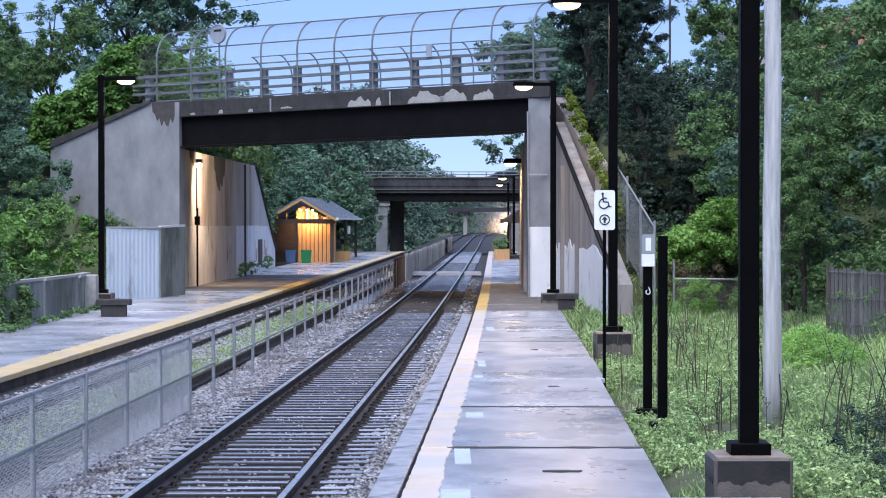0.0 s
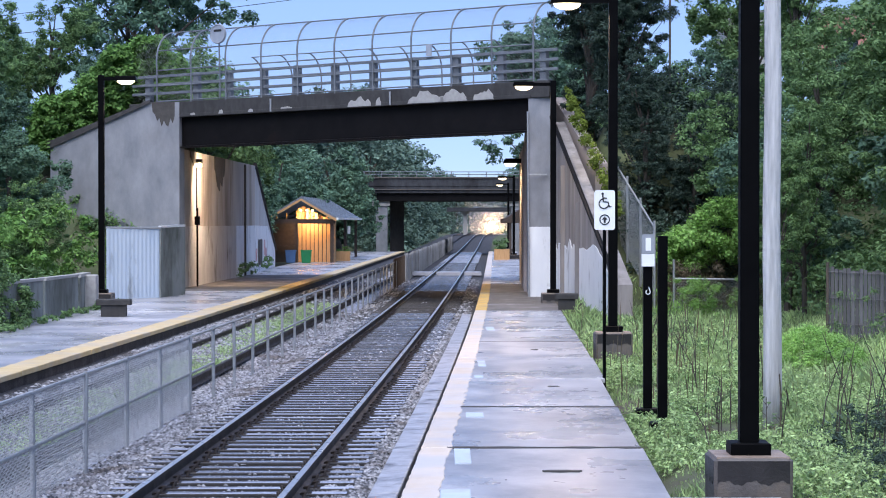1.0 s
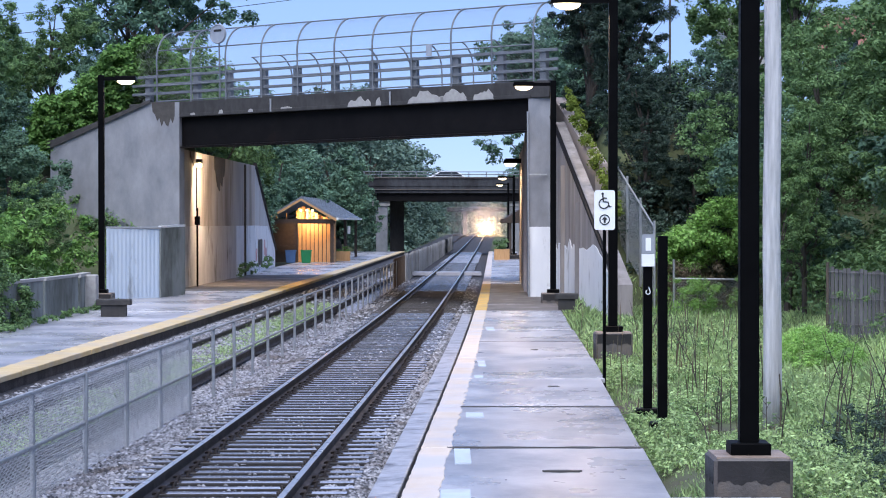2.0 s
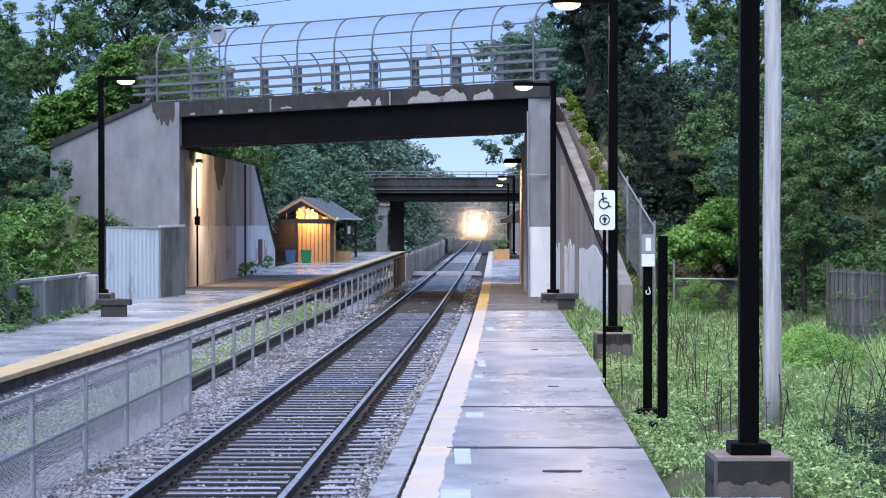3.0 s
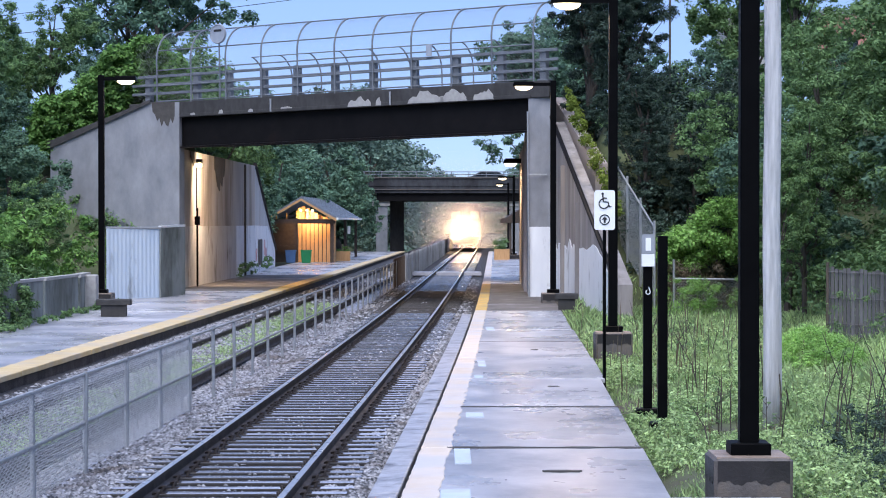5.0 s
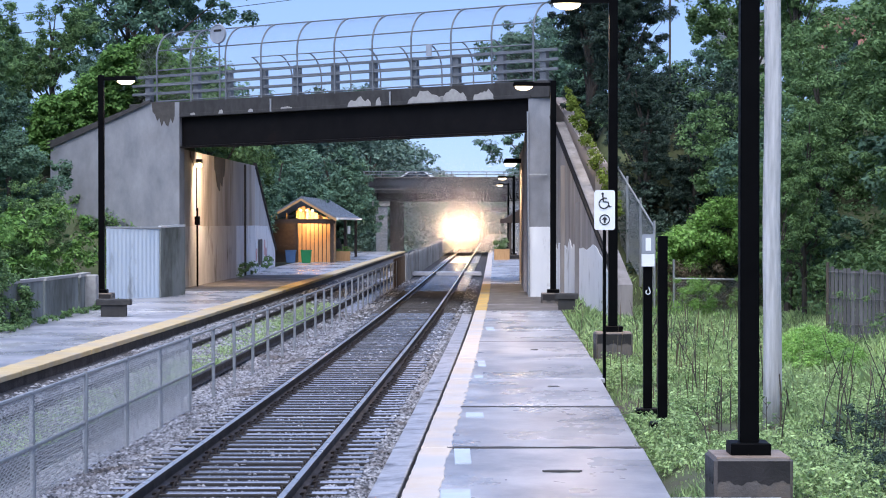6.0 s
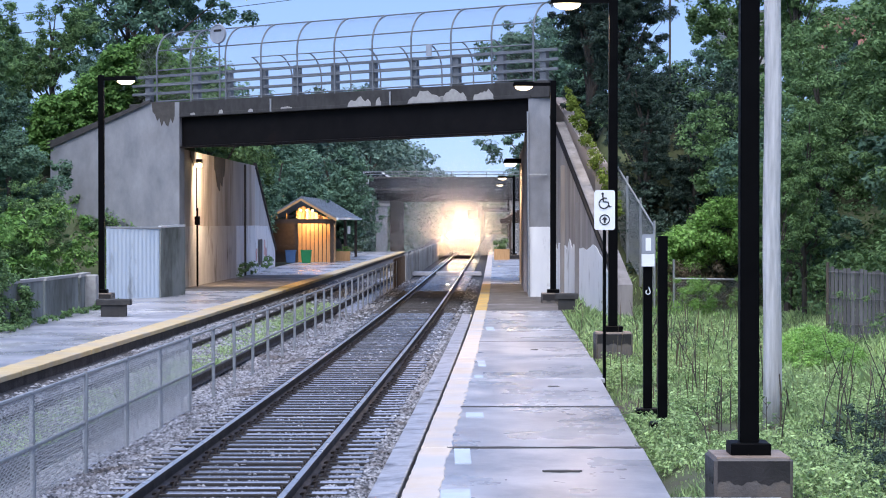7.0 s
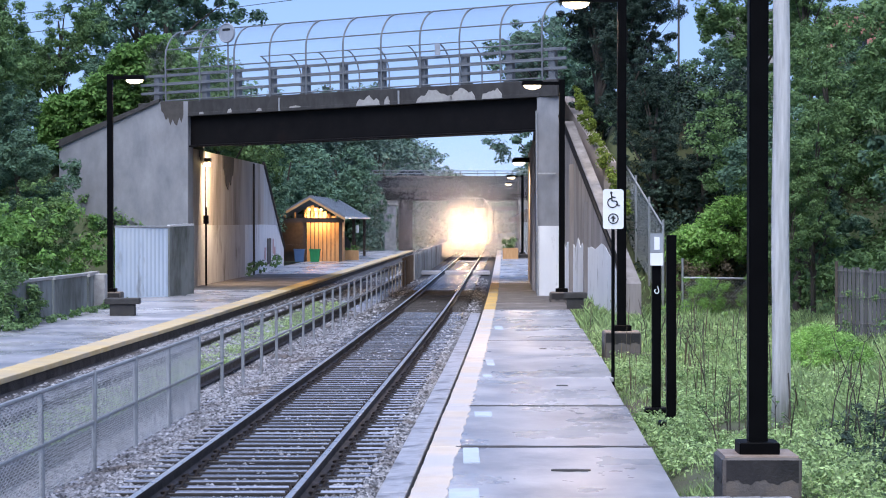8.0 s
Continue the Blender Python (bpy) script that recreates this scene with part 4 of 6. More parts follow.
def west_fences():
    f = thing("corrugated_fence", pose(0, 0, 0), "pale corrugated metal fence in front of the abutment", "fence")
    n = 13
    pts = []
    for i in range(n * 2 + 1):
        t = i / (n * 2)
        x, y = -10.72 + t * 1.48, 70.2 + t * 1.6
        off = 0.007 * (1 if (i // 1) % 2 else -1)
        pts.append((x + off * 0.3, y - off, 2.48 - 0.01 * t))
    sheet, m = Mesh(), len(pts)
    ring = [(x, y - 0.012, z) for x, y, z in pts] + [(x, y + 0.012, z) for x, y, z in reversed(pts)]
    q = len(ring)
    faces = [(i, (i + 1) % q, q + (i + 1) % q, q + i) for i in range(q)]
    faces += [(q + i, q + i + 1, 2 * q - 2 - i, 2 * q - 1 - i) for i in range(m - 1)]
    sheet.add([(x, y, 0.12) for x, y, z in ring] + ring, faces)
    part("sheet", sheet, M_FENCE_BLUE, f, "faded blue corrugated sheet")
    part("top_bar", Mesh().tube([(-10.74, 70.2, 2.48), (-9.2, 71.8, 2.47)], 0.035), M_GALV, f)
    part("end_panel", slab_wall(Mesh(), [(-9.2, 71.86, 2.46), (-8.75, 74.8, 2.5)], 0.06, 0.12), M_CONC_OLD, f, "grey end panel")
    part("panel_cap", slab_wall(Mesh(), [(-9.19, 71.85, 2.54), (-8.74, 74.8, 2.58)], 0.09, 2.5), M_SIGN, f, "white cap strip")
    w = thing("guard_wall", pose(0, 0, 0), "low weathered concrete guard wall with weeds at its foot", "wall")
    M_OLD = M_CONC_OLD
    for k, (a, b) in enumerate((((-10.1, 50.6, 1.22), (-9.98, 55.0, 1.2)), ((-9.97, 55.25, 1.2), (-9.9, 59.8, 1.18)), ((-9.89, 60.05, 1.18), (-10.3, 64.2, 1.14)))):
        part("wall_section", slab_wall(Mesh(), [a, b], 0.18, -0.1), M_OLD, w, "", bevel=0.02)
        part("coping", slab_wall(Mesh(), [(a[0] + 0.03, a[1], a[2] + 0.06), (b[0] + 0.03, b[1], b[2] + 0.06)], 0.24, min(a[2], b[2]) + 0.003), M_CONC_BARE, w, "pale worn coping")
    part("end_block", Mesh().box(-10.25, -9.78, 62.1, 62.6, 0, 1.17, c=0.03), M_CONC_BARE, w)


def signs():
    s = thing("access_sign", pose(2.537, 34.6, 0.0), "white wheelchair access sign with an arrow on a thin post", "sign")
    W, H, zc = 0.325, 0.625, 2.84
    part("post", Mesh().tube([(0, 0.03, -0.2), (0, 0.03, zc + 0.1)], 0.028), M_POST, s)
    plate = Mesh()
    pts = []
    for cx, cz, a0 in ((W / 2 - 0.04, H / 2 - 0.04, 0), (-W / 2 + 0.04, H / 2 - 0.04, 90), (-W / 2 + 0.04, -H / 2 + 0.04, 180), (W / 2 - 0.04, -H / 2 + 0.04, 270)):
        pts += [(cx + 0.04 * math.cos(radians(a0 + k * 30)), cz + 0.04 * math.sin(radians(a0 + k * 30))) for k in range(4)]
    plate.prism(pts, -0.01, 0.0, pose(0, 0, zc))
    p = part("panel", plate, M_SIGN, s, "white rounded sign panel")
    sym = Mesh()
    y = -0.014
    for k0, k1 in ((100, 370),):
        sym.tube([(-0.012 + 0.075 * math.cos(radians(a)), y, zc + 0.10 + 0.075 * math.sin(radians(a))) for a in range(k0, k1, 15)], 0.010, 6)
    sym.tube([(-0.03, y, zc + 0.235), (-0.02, y, zc + 0.13), (0.05, y, zc + 0.125), (0.075, y, zc + 0.05), (0.105, y, zc + 0.06)], 0.011, 6)
    sym.tube([(-0.02, y, zc + 0.19), (0.035, y, zc + 0.185)], 0.009, 6)
    sym.tube([(-0.032, y - 0.004, zc + 0.255), (-0.032, y + 0.004, zc + 0.255)], 0.02, 12)
    part("wheelchair_symbol", sym, M_BLACK, p, "black wheelchair symbol")
    arr = Mesh()
    arr.tube([(0.075 * math.cos(a), y, zc - 0.15 + 0.075 * math.sin(a)) for a in np.linspace(0, 2 * math.pi, 25)], 0.009, 6)
    arr.prism([(-0.045, -0.15), (0, -0.098), (0.045, -0.15), (0.016, -0.15), (0.016, -0.2), (-0.016, -0.2), (-0.016, -0.15)], -0.016, -0.011, pose(0, 0, zc))
    part("arrow", arr, M_BLACK, p, "black arrow in a ring")

    t = thing("sign_posts", pose(2.87, 29.8, -0.05), "pair of black posts with two small white notices", "sign")
    part("post", Mesh().box(-0.062, 0.062, 1.04, 1.16, -0.2, 2.3, c=0.008), M_POST, t)
    part("post", Mesh().box(-0.062, 0.062, -1.06, -0.94, -0.2, 2.52, c=0.008), M_POST, t)
    for y in (-1.0, 1.1):
        part("foot_plate", Mesh().box(-0.16, 0.16, y - 0.16, y + 0.16, -0.02, 0.09, c=0.02), M_POST, t)
    part("small_symbol", Mesh().tube([(0.03 * math.cos(radians(q)), 1.034, 1.72 + 0.03 * math.sin(radians(q))) for q in range(120, 400, 28)] + [(0.01, 1.034, 1.79)], 0.007, 5), M_SIGN, t, "tiny white symbol")
    n = part("notice", Mesh().box(-0.095, 0.085, 0.99, 1.02, 2.26, 2.53), M_GREYSIGN, t, "grey notice with a white centre")
    part("notice_centre", Mesh().box(-0.04, 0.035, 0.983, 0.989, 2.3, 2.48), M_SIGN, n)
    part("notice", Mesh().box(-0.095, 0.085, 0.985, 1.02, 2.08, 2.255), M_SIGN, t, "white notice with a faint bar")


    u = thing("utility_pole", pose(4.42, 29.6, 0.0), "bare weathered pale wooden utility pole", "pole")
    p = Mesh()
    rng = random.Random(3)
    pts = [(0.012 * math.sin(k * 1.3), 0.01 * math.cos(k), -0.3 + k * 0.8) for k in range(13)]
    p.tube(pts, 0.128, 16, 0.10)
    part("shaft", p, M_POLE, u, smooth=True)
    part("split", Mesh().tube([(0.10, -0.06, 0.0), (0.11, -0.07, 0.3), (0.085, -0.1, 0.62)], 0.03, 5, 0.008), M_BARK, u, "dark split at the foot")


def right_fence():
    f = thing("chain_link_fence", pose(0, 0, 0), "old chain-link fence among the shrubs", "fence")
    for x0, x1, y in ((6.55, 8.6, 62.5),):
        z = 1.05
        part("top_bar", Mesh().tube([(x0, y, z), (x1 + 0.3, y, z - 0.03)], 0.03), M_GALV, f)
        for x in (x0, x1):
            part("post", Mesh().tube([(x, y, -0.3), (x, y, z + 0.55)], 0.035), M_GALV, f)
        w = Mesh()
        for d in (-1, 1):
            s = x0 - 1.2
            while s < x1 + 1.2:
                a, b = (s, s + 1.2) if d > 0 else (s + 1.2, s)
                lo, hi = max(min(a, b), x0), min(max(a, b), x1)
                if hi - lo > 0.02:
                    w.tube([(lo, y, -0.15 + 1.2 * (lo - a) / (b - a)), (hi, y, -0.15 + 1.2 * (hi - a) / (b - a))], 0.004, 3)
                s += 0.09
        tagged(part("wire_mesh", w, M_GALV, f), kind="stuff")
    # the fence that climbs beside the stair wall
    g = thing("sloping_fence", pose(0, 0, 0), "chain-link fence climbing the bank beside the stair wall", "fence")
    a, b = Vector((5.3, 68.0, 4.5)), Vector((6.0, 62.5, 2.5))
    for k in range(4):
        p = a + (b - a) * k / 3
        part("post", Mesh().tube([(p.x, p.y, p.z - 2.4), (p.x, p.y, p.z + 0.2)], 0.035), M_GALV, g)
    part("top_bar", Mesh().tube([a, b], 0.028), M_GALV, g)
    w = Mesh()
    n = 60
    for d in (-1, 1):
        for k in range(-24, n):
            lo, hi = max(k, 0), min(k + 24, n)
            if hi - lo < 2:
                continue
            def at(q):
                s = (q - k) / 24 if d > 0 else 1 - (q - k) / 24
                p = a + (b - a) * q / n
                return (p.x, p.y, p.z - 2.2 * (1 - s))
            w.tube([at(lo), at(hi)], 0.003, 3)
    tagged(part("wire_mesh", w, M_GALV, g), kind="stuff")
    h = thing("slatted_fence", pose(0, 0, 0), "weathered grey chain-link fence with slats, half hidden by brush", "fence")
    for k in range(34):
        x = 8.22 + k * 0.08
        part("slat", Mesh().box(-0.039, 0.039, -0.008, 0.008, -0.6, 1.68 - 0.006 * k + 0.03 * math.sin(k * 1.7), pose(x, 47.0 - k * 0.042, 0.0, 0, 0, -28)), M_SLAT_DARK, h)
    for z in (0.5, 1.05, 1.6):
        part("cross_wire", Mesh().tube([(8.2, 46.95, z), (10.9, 45.5, z - 0.12)], 0.01, 5), M_SLAT_DARK, h)
    for x, y in ((8.2, 46.97), (9.5, 46.25), (10.8, 45.6)):
        part("post", Mesh().tube([(x, y, -0.5), (x, y, 1.8)], 0.035), M_BARK, h)


# ---- shelters beyond the bridge ----
def shelter():
    Y0, Y1 = 134.0, 157.0
    c = xc(134)
    t = thing("platform_shelter", pose(c - 9.25, Y0, 0.2, 0, 0, -1.35), "gabled timber platform shelter lit warmly from inside", "shelter")
    W, E, R = 1.95, 2.70, 3.88
    L = Y1 - Y0
    for s in (-1, 1):
        r = Mesh().prism([(0, R), (s * (W + 0.2), E - 0.06), (s * (W + 0.2), E + 0.06), (0, R + 0.14)], -0.5, L)
        part("roof_slope", r, M_SHINGLE, t, "grey metal roof slope")
        part("fascia", Mesh().prism([(0, R - 0.12), (s * (W + 0.2), E - 0.2), (s * (W + 0.2), E - 0.04), (0, R + 0.02)], -0.56, -0.5), M_WOOD, t)
    part("tie_beam", Mesh().box(-W - 0.1, W + 0.1, -0.2, -0.02, E - 0.32, E - 0.05), M_WOOD_DARK, t)
    for x in (-W + 0.1, -0.35, W - 0.1):
        for y in (0.0, L * 0.5, L - 0.4):
            part("post", Mesh().box(x - 0.09, x + 0.09, y, y + 0.18, 0, E), M_WOOD_DARK, t)
    for k in range(6):
        x = -1.6 + k * 0.62
        part("rafter", Mesh().box(x - 0.04, x + 0.04, 0.6, 0.75, E - 0.05, E + 0.55 - abs(x) * 0.25), M_WOOD, t)
    for k in range(9):
        x = -0.2 + k * 0.25
        part("wall_board", Mesh().box(x - 0.1, x + 0.1, 1.0, 1.05, 0, 3.45 - abs(x) * 0.5), M_WOOD, t, "honey-coloured wall board")
    # dark sheet added for the shade in the gaps between boards
    part("wall_backing", Mesh().box(-0.3, W - 0.1, 1.07, 1.1, 0, 2.6), M_WOOD_DARK, t, "dark sheet standing in for the shade between the boards")
    for k in range(5):
        part("wall_board", Mesh().box(W - 0.12, W - 0.06, 1.15 + k * 0.32, 1.43 + k * 0.32, 0, 2.6), M_WOOD, t, "honey-coloured wall board")
    for k in range(12):
        y = k * 1.9 - 0.4
        part("roof_seam", Mesh().prism([(0.0, R + 0.14), (W + 0.2, E + 0.06), (W + 0.2, E + 0.1), (0.0, R + 0.19)], y, y + 0.08), M_SHINGLE, t)
    part("gutter", Mesh().box(W + 0.2, W + 0.32, -0.5, L, E - 0.08, E + 0.04), M_SIGN, t, "white gutter along the eave")
    sc = part("sconce", Mesh().box(W + 0.05, W + 0.25, L * 0.5 - 0.1, L * 0.5 + 0.1, 1.7, 2.2, c=0.03), M_SIGN, t, "small white wall lantern")
    part("counter", Mesh().box(-1.5, -0.5, 0.6, 1.0, 0.95, 1.02), M_WOOD_DARK, t)
    # dark panel stands in for the shelter's open, shaded interior
    part("back_panel", Mesh().box(-1.9, -0.45, 1.2, 1.25, 0, 2.5), M_WOOD_DARK, t)
    for k in range(3):
        part("lamp", Mesh().tube([(-0.1 + k * 0.35, 0.4, 3.18), (-0.1 + k * 0.35, 0.7, 3.18)], 0.06, 12), M_LAMP, t, "glowing bulb")
    spot(c - 8.75, Y0 + 0.1, 3.05, 60, (1.0, 0.62, 0.3), 0.4, (c - 8.6, Y0 + 3, 1.2))
    spot(c - 9.6, Y0 + 0.6, 2.75, 26, (1.0, 0.62, 0.3), 0.4, (c - 9.6, Y0 + 0.2, 9))
    for nm, x, col, lab in (("litter_bin", -0.62, M_BIN_BLUE, "blue plastic litter bin"), ("litter_bin", 0.32, M_BIN_GREEN, "green plastic litter bin")):
        b = Mesh()
        b.prism([(-0.26, 0), (0.26, 0), (0.32, 0.72), (-0.32, 0.72)], -0.26, 0.26)
        o = solid(nm, b, col, lab + " by the shelter", "bin", at=pose(c - 9.25 + x, Y0 - 0.7, 0.2), bevel=0.03)
        part("rim", Mesh().box(-0.34, 0.34, -0.29, 0.29, 0.7, 0.78), col, o)
    pl = thing("planter", pose(xc(140) - 7.15, 140, 0.2), "square wooden planter with flowers", "planter")
    part("tub", Mesh().box(-0.45, 0.45, -0.4, 0.4, 0, 0.62, c=0.02), M_WOOD, pl)
    leaves("flowers", clump_points(random.Random(4), (0, 0, 0.75), (0.4, 0.35, 0.2), 6), 0.2, 40, 0.07, M_LEAF_BRIGHT, parent=pl)

    # canopy on the near platform's far part
    e = thing("platform_canopy", pose(xc(165) + 4.2, 165, 0.2), "small dark timber canopy on the near platform", "shelter")
    part("roof", Mesh().prism([(-1.0, 2.7), (0.1, 3.4), (0.9, 3.4), (0.9, 2.7)], 0, 6), M_WOOD_DARK, e, bevel=0.02)
    part("beam", Mesh().box(-1.3, 0.9, -0.2, 0.0, 2.4, 2.72), M_WOOD_DARK, e)
    for x in (-0.55, 0.7):
        part("post", Mesh().box(x - 0.1, x + 0.1, 0.1, 0.3, 0, 2.5), M_WOOD_DARK, e)
    q = thing("planter", pose(xc(145) + 2.95, 145, 0.2), "square wooden planter with a leafy shrub", "planter")
    part("tub", Mesh().box(-0.5, 0.5, -0.45, 0.45, 0, 0.7, c=0.02), M_WOOD, q)
    leaves("shrub", clump_points(random.Random(9), (0, 0, 1.0), (0.5, 0.4, 0.5), 9), 0.25, 60, 0.09, M_LEAF, parent=q)
    cl = thing("wall_posts", pose(0, 0, 0), "row of posts under the bridge, pale colour imitating lamplight", "posts")
    for k in range(5):
        y = 78 + k * 3.6
        # pale rosy colour imitates the bracket lamp's warm light on the posts
        part("post", Mesh().box(xc(y) + 3.52, xc(y) + 3.64, y, y + 0.12, 0.15, 5.5), M_CONC_ROSE, cl)


# ---- far bridges ----
def far_bridge():
    t = thing("far_road_bridge", pose(xc(190) + 1.75, 190, -0.18, 0, 0, 2.0), "farther concrete road bridge with layered dark beams", "bridge")
    part("girder", Mesh().box(-9.4, 3.9, 0, 0.4, 4.66, 5.35), M_STEEL, t, "black girder")
    part("girder", Mesh().box(-9.4, 3.9, 5, 5.4, 4.70, 5.35), M_STEEL, t, "black girder")
    part("girder", Mesh().box(-9.4, 3.9, 9.6, 10, 4.70, 5.35), M_STEEL, t, "black girder")
    part("deck", Mesh().box(-10.5, 12, -0.3, 10.2, 5.35, 5.95), M_CONC_BLACK, t, "dark concrete deck edge")
    part("ledge", Mesh().box(-10.6, 12, -0.42, 0.0, 5.62, 5.70), M_CONC_FOOT, t)
    part("parapet", Mesh().box(-10.1, 12, -0.35, 0.0, 5.95, 6.62), M_CONC_BLACK, t, "dark concrete parapet")
    part("cap", Mesh().box(-10.7, 12, -0.45, 0.08, 6.62, 6.74), M_CONC_FOOT, t)
    for z in (6.95, 7.18):
        part("rail_bar", Mesh().tube([(-10.6, -0.15, z), (12, -0.15, z)], 0.035, 6), M_RAILING, t)
    for k in range(16):
        part("rail_post", Mesh().box(-10.5 + k * 1.5 - 0.04, -10.5 + k * 1.5 + 0.04, -0.19, -0.11, 6.7, 7.22), M_RAILING, t)
    for x0, x1 in ((-9.5, -8.5), (2.2, 3.0)):
        p = part("pier", Mesh().box(x0, x1, 0.3, 1.5, -0.3, 4.7), M_CONC, t, "concrete pier", bevel=0.03)
        part("pier_cap", Mesh().box(x0 - 0.3, x1 + 0.2, 0.2, 1.7, 4.25, 4.7), M_CONC_BARE, p)
    part("back_wall", Mesh().box(-8.2, -7.0, 5.0, 9.5, -0.3, 4.7), M_CONC_DARK, t, "dark abutment wall")
    part("back_wall", Mesh().box(3.3, 4.4, 2.0, 9.5, -0.3, 4.7), M_CONC_DARK, t, "dark abutment wall")
    u = thing("distant_bridge", pose(4.6, 345, 0), "distant pale road bridge on a single pier", "bridge")
    part("deck", Mesh().box(-4, 18, 0, 6, 4.35, 5.0), M_CONC_BLACK, u)
    for x0, x1 in ((-130, -12.5), (14, 120)):
        part("approach_road", Mesh().box(x0, x1, 0, 10, -0.5, 5.94), M_ASPHALT, t, "asphalt approach road on its embankment")
    part("pier", Mesh().box(-1.4, -0.8, 1, 2, -1, 4.35), M_CONC_BARE, u)
    part("pier_cap", Mesh().box(-1.7, -0.5, 0.9, 2.1, 4.0, 4.35), M_CONC_BARE, u)
    # timber crossing between the rails
    c = thing("crosswalk", pose(0, 0, 0), "pale plank crossing over the tracks", "crossing")
    for o0, o1 in ((-3.2, -0.85), (-0.65, 0.65), (0.85, 1.75)):
        part("plank", Mesh().box(xc(118) + o0, xc(118) + o1, 117.2, 119.2, -0.17, -0.005), M_PLANK, c)


# ---- plants ----
def clump_points(rng, centre, radii, n, hollow=0.35):
    """Uneven clump middles filling an egg-shaped crown, more of them near its skin."""
    out = []
    while len(out) < n:
        v = Vector((rng.uniform(-1, 1), rng.uniform(-1, 1), rng.uniform(-1, 1)))
        r = v.length
        if r > 1 or (r < hollow and rng.random() < 0.8):
            continue
        w = 1 + 0.35 * noise.noise(v * 1.7 + Vector(centre))
        out.append((centre[0] + v.x * radii[0] * w, centre[1] + v.y * radii[1] * w, centre[2] + v.z * radii[2] * w))
    return out


def leaf_arrays(points, radius, per, size, seed, slim=0.55):
    rng = np.random.default_rng(seed)
    p = np.asarray(points)
    n = len(p) * per
    c = np.repeat(p, per, 0)
    d = rng.normal(size=(n, 3))
    d /= np.linalg.norm(d, axis=1)[:, None]
    rr = radius * np.repeat(rng.uniform(0.5, 1.3, len(p)), per) * rng.random(n) ** 0.45
    c = c + d * rr[:, None] * np.array((1, 1, 0.7))
    # leaves face outwards and up, with much scatter
    nrm = d * 0.7 + np.array((0, 0, 0.7)) + rng.normal(size=(n, 3)) * 0.45
    nrm /= np.linalg.norm(nrm, axis=1)[:, None]
    t = np.cross(nrm, rng.normal(size=(n, 3)))
    t /= np.linalg.norm(t, axis=1)[:, None]
    b = np.cross(nrm, t)
    s = (size * rng.uniform(0.55, 1.35, n))[:, None]
    t, b = t * s, b * s * slim
    v = np.stack((c - t, c + b * 0.9 - t * 0.1, c + t, c - b * 0.9 - t * 0.1), 1).reshape(-1, 3)
    return v, np.arange(n * 4).reshape(-1, 4)


def leaves(name, points, radius, per, size, material, seed=1, parent=None, label="", category="", slim=0.55):
    v, f = leaf_arrays(points, radius, per, size, seed, slim)
    if parent is not None:
        return raw_mesh(name, v, f, material, label, "", "stuff", parent)
    return raw_mesh(name, v, f, material, label, category, "stuff")


TREE_KINDS = {}


def tree_kind(key, height, radii, crown_z, clumps, per, size, material, seed, trunk=0.16, lobes=6, clump=0.4, slim=0.55):
    """Builds a tree once, with trunk, limbs and crown; copies take it elsewhere."""
    rng = random.Random(seed)
    t = thing("tree", pose(0, 0, 0), "leafy green broad-leaved tree beside the railway", "tree", "trees")
    tr = Mesh()
    pts = [(0.0, 0.0, -0.6)]
    for k in range(1, 7):
        pts.append((rng.uniform(-0.12, 0.12) * k * 0.4, rng.uniform(-0.12, 0.12) * k * 0.4, height * 0.82 * k / 6))
    tr.tube(pts, trunk, 9, trunk * 0.25)
    pp = []
    for k in range(lobes):
        a = 2 * math.pi * k / lobes + rng.uniform(-0.5, 0.5)
        rad = rng.uniform(0.35, 0.8)
        z = crown_z + radii[2] * rng.uniform(-0.75, 0.8)
        fall = math.sqrt(max(0.15, 1 - ((z - crown_z) / radii[2]) ** 2))
        c = (math.cos(a) * radii[0] * rad * fall, math.sin(a) * radii[1] * rad * fall, z)
        zb = max(height * 0.15, c[2] - radii[2] * 0.6)
        tr.tube([(0, 0, zb), (c[0] * 0.5, c[1] * 0.5, (zb + c[2]) / 2 + 0.2), c], trunk * 0.4, 6, 0.02)
        q = rng.uniform(0.38, 0.62)
        pp += clump_points(rng, c, (radii[0] * q, radii[1] * q, radii[2] * q * 0.8), clumps // lobes)
    part("trunk", tr, M_BARK, t, "brown trunk with limbs")
    leaves("crown", pp, clump, per, size, material, seed, t, slim=slim)
    TREE_KINDS[key] = [t, False]
    return t


def plant(key, x, y, z=None, turn=0.0, scale=1.0, label=""):
    src, used = TREE_KINDS[key]
    m = pose(x, y, ground_z(x, y) if z is None else z, 0, 0, turn) @ Matrix.Scale(scale, 4)
    if not used:
        TREE_KINDS[key][1] = True
        src.matrix_basis = m
        src.scale = (scale,) * 3
        ob = src
    else:
        keep = src.scale.copy()
        src.scale = (1, 1, 1)
        ob = copy_thing(src, m)
        src.scale = keep
    if label:
        tagged(ob, label)
    return ob


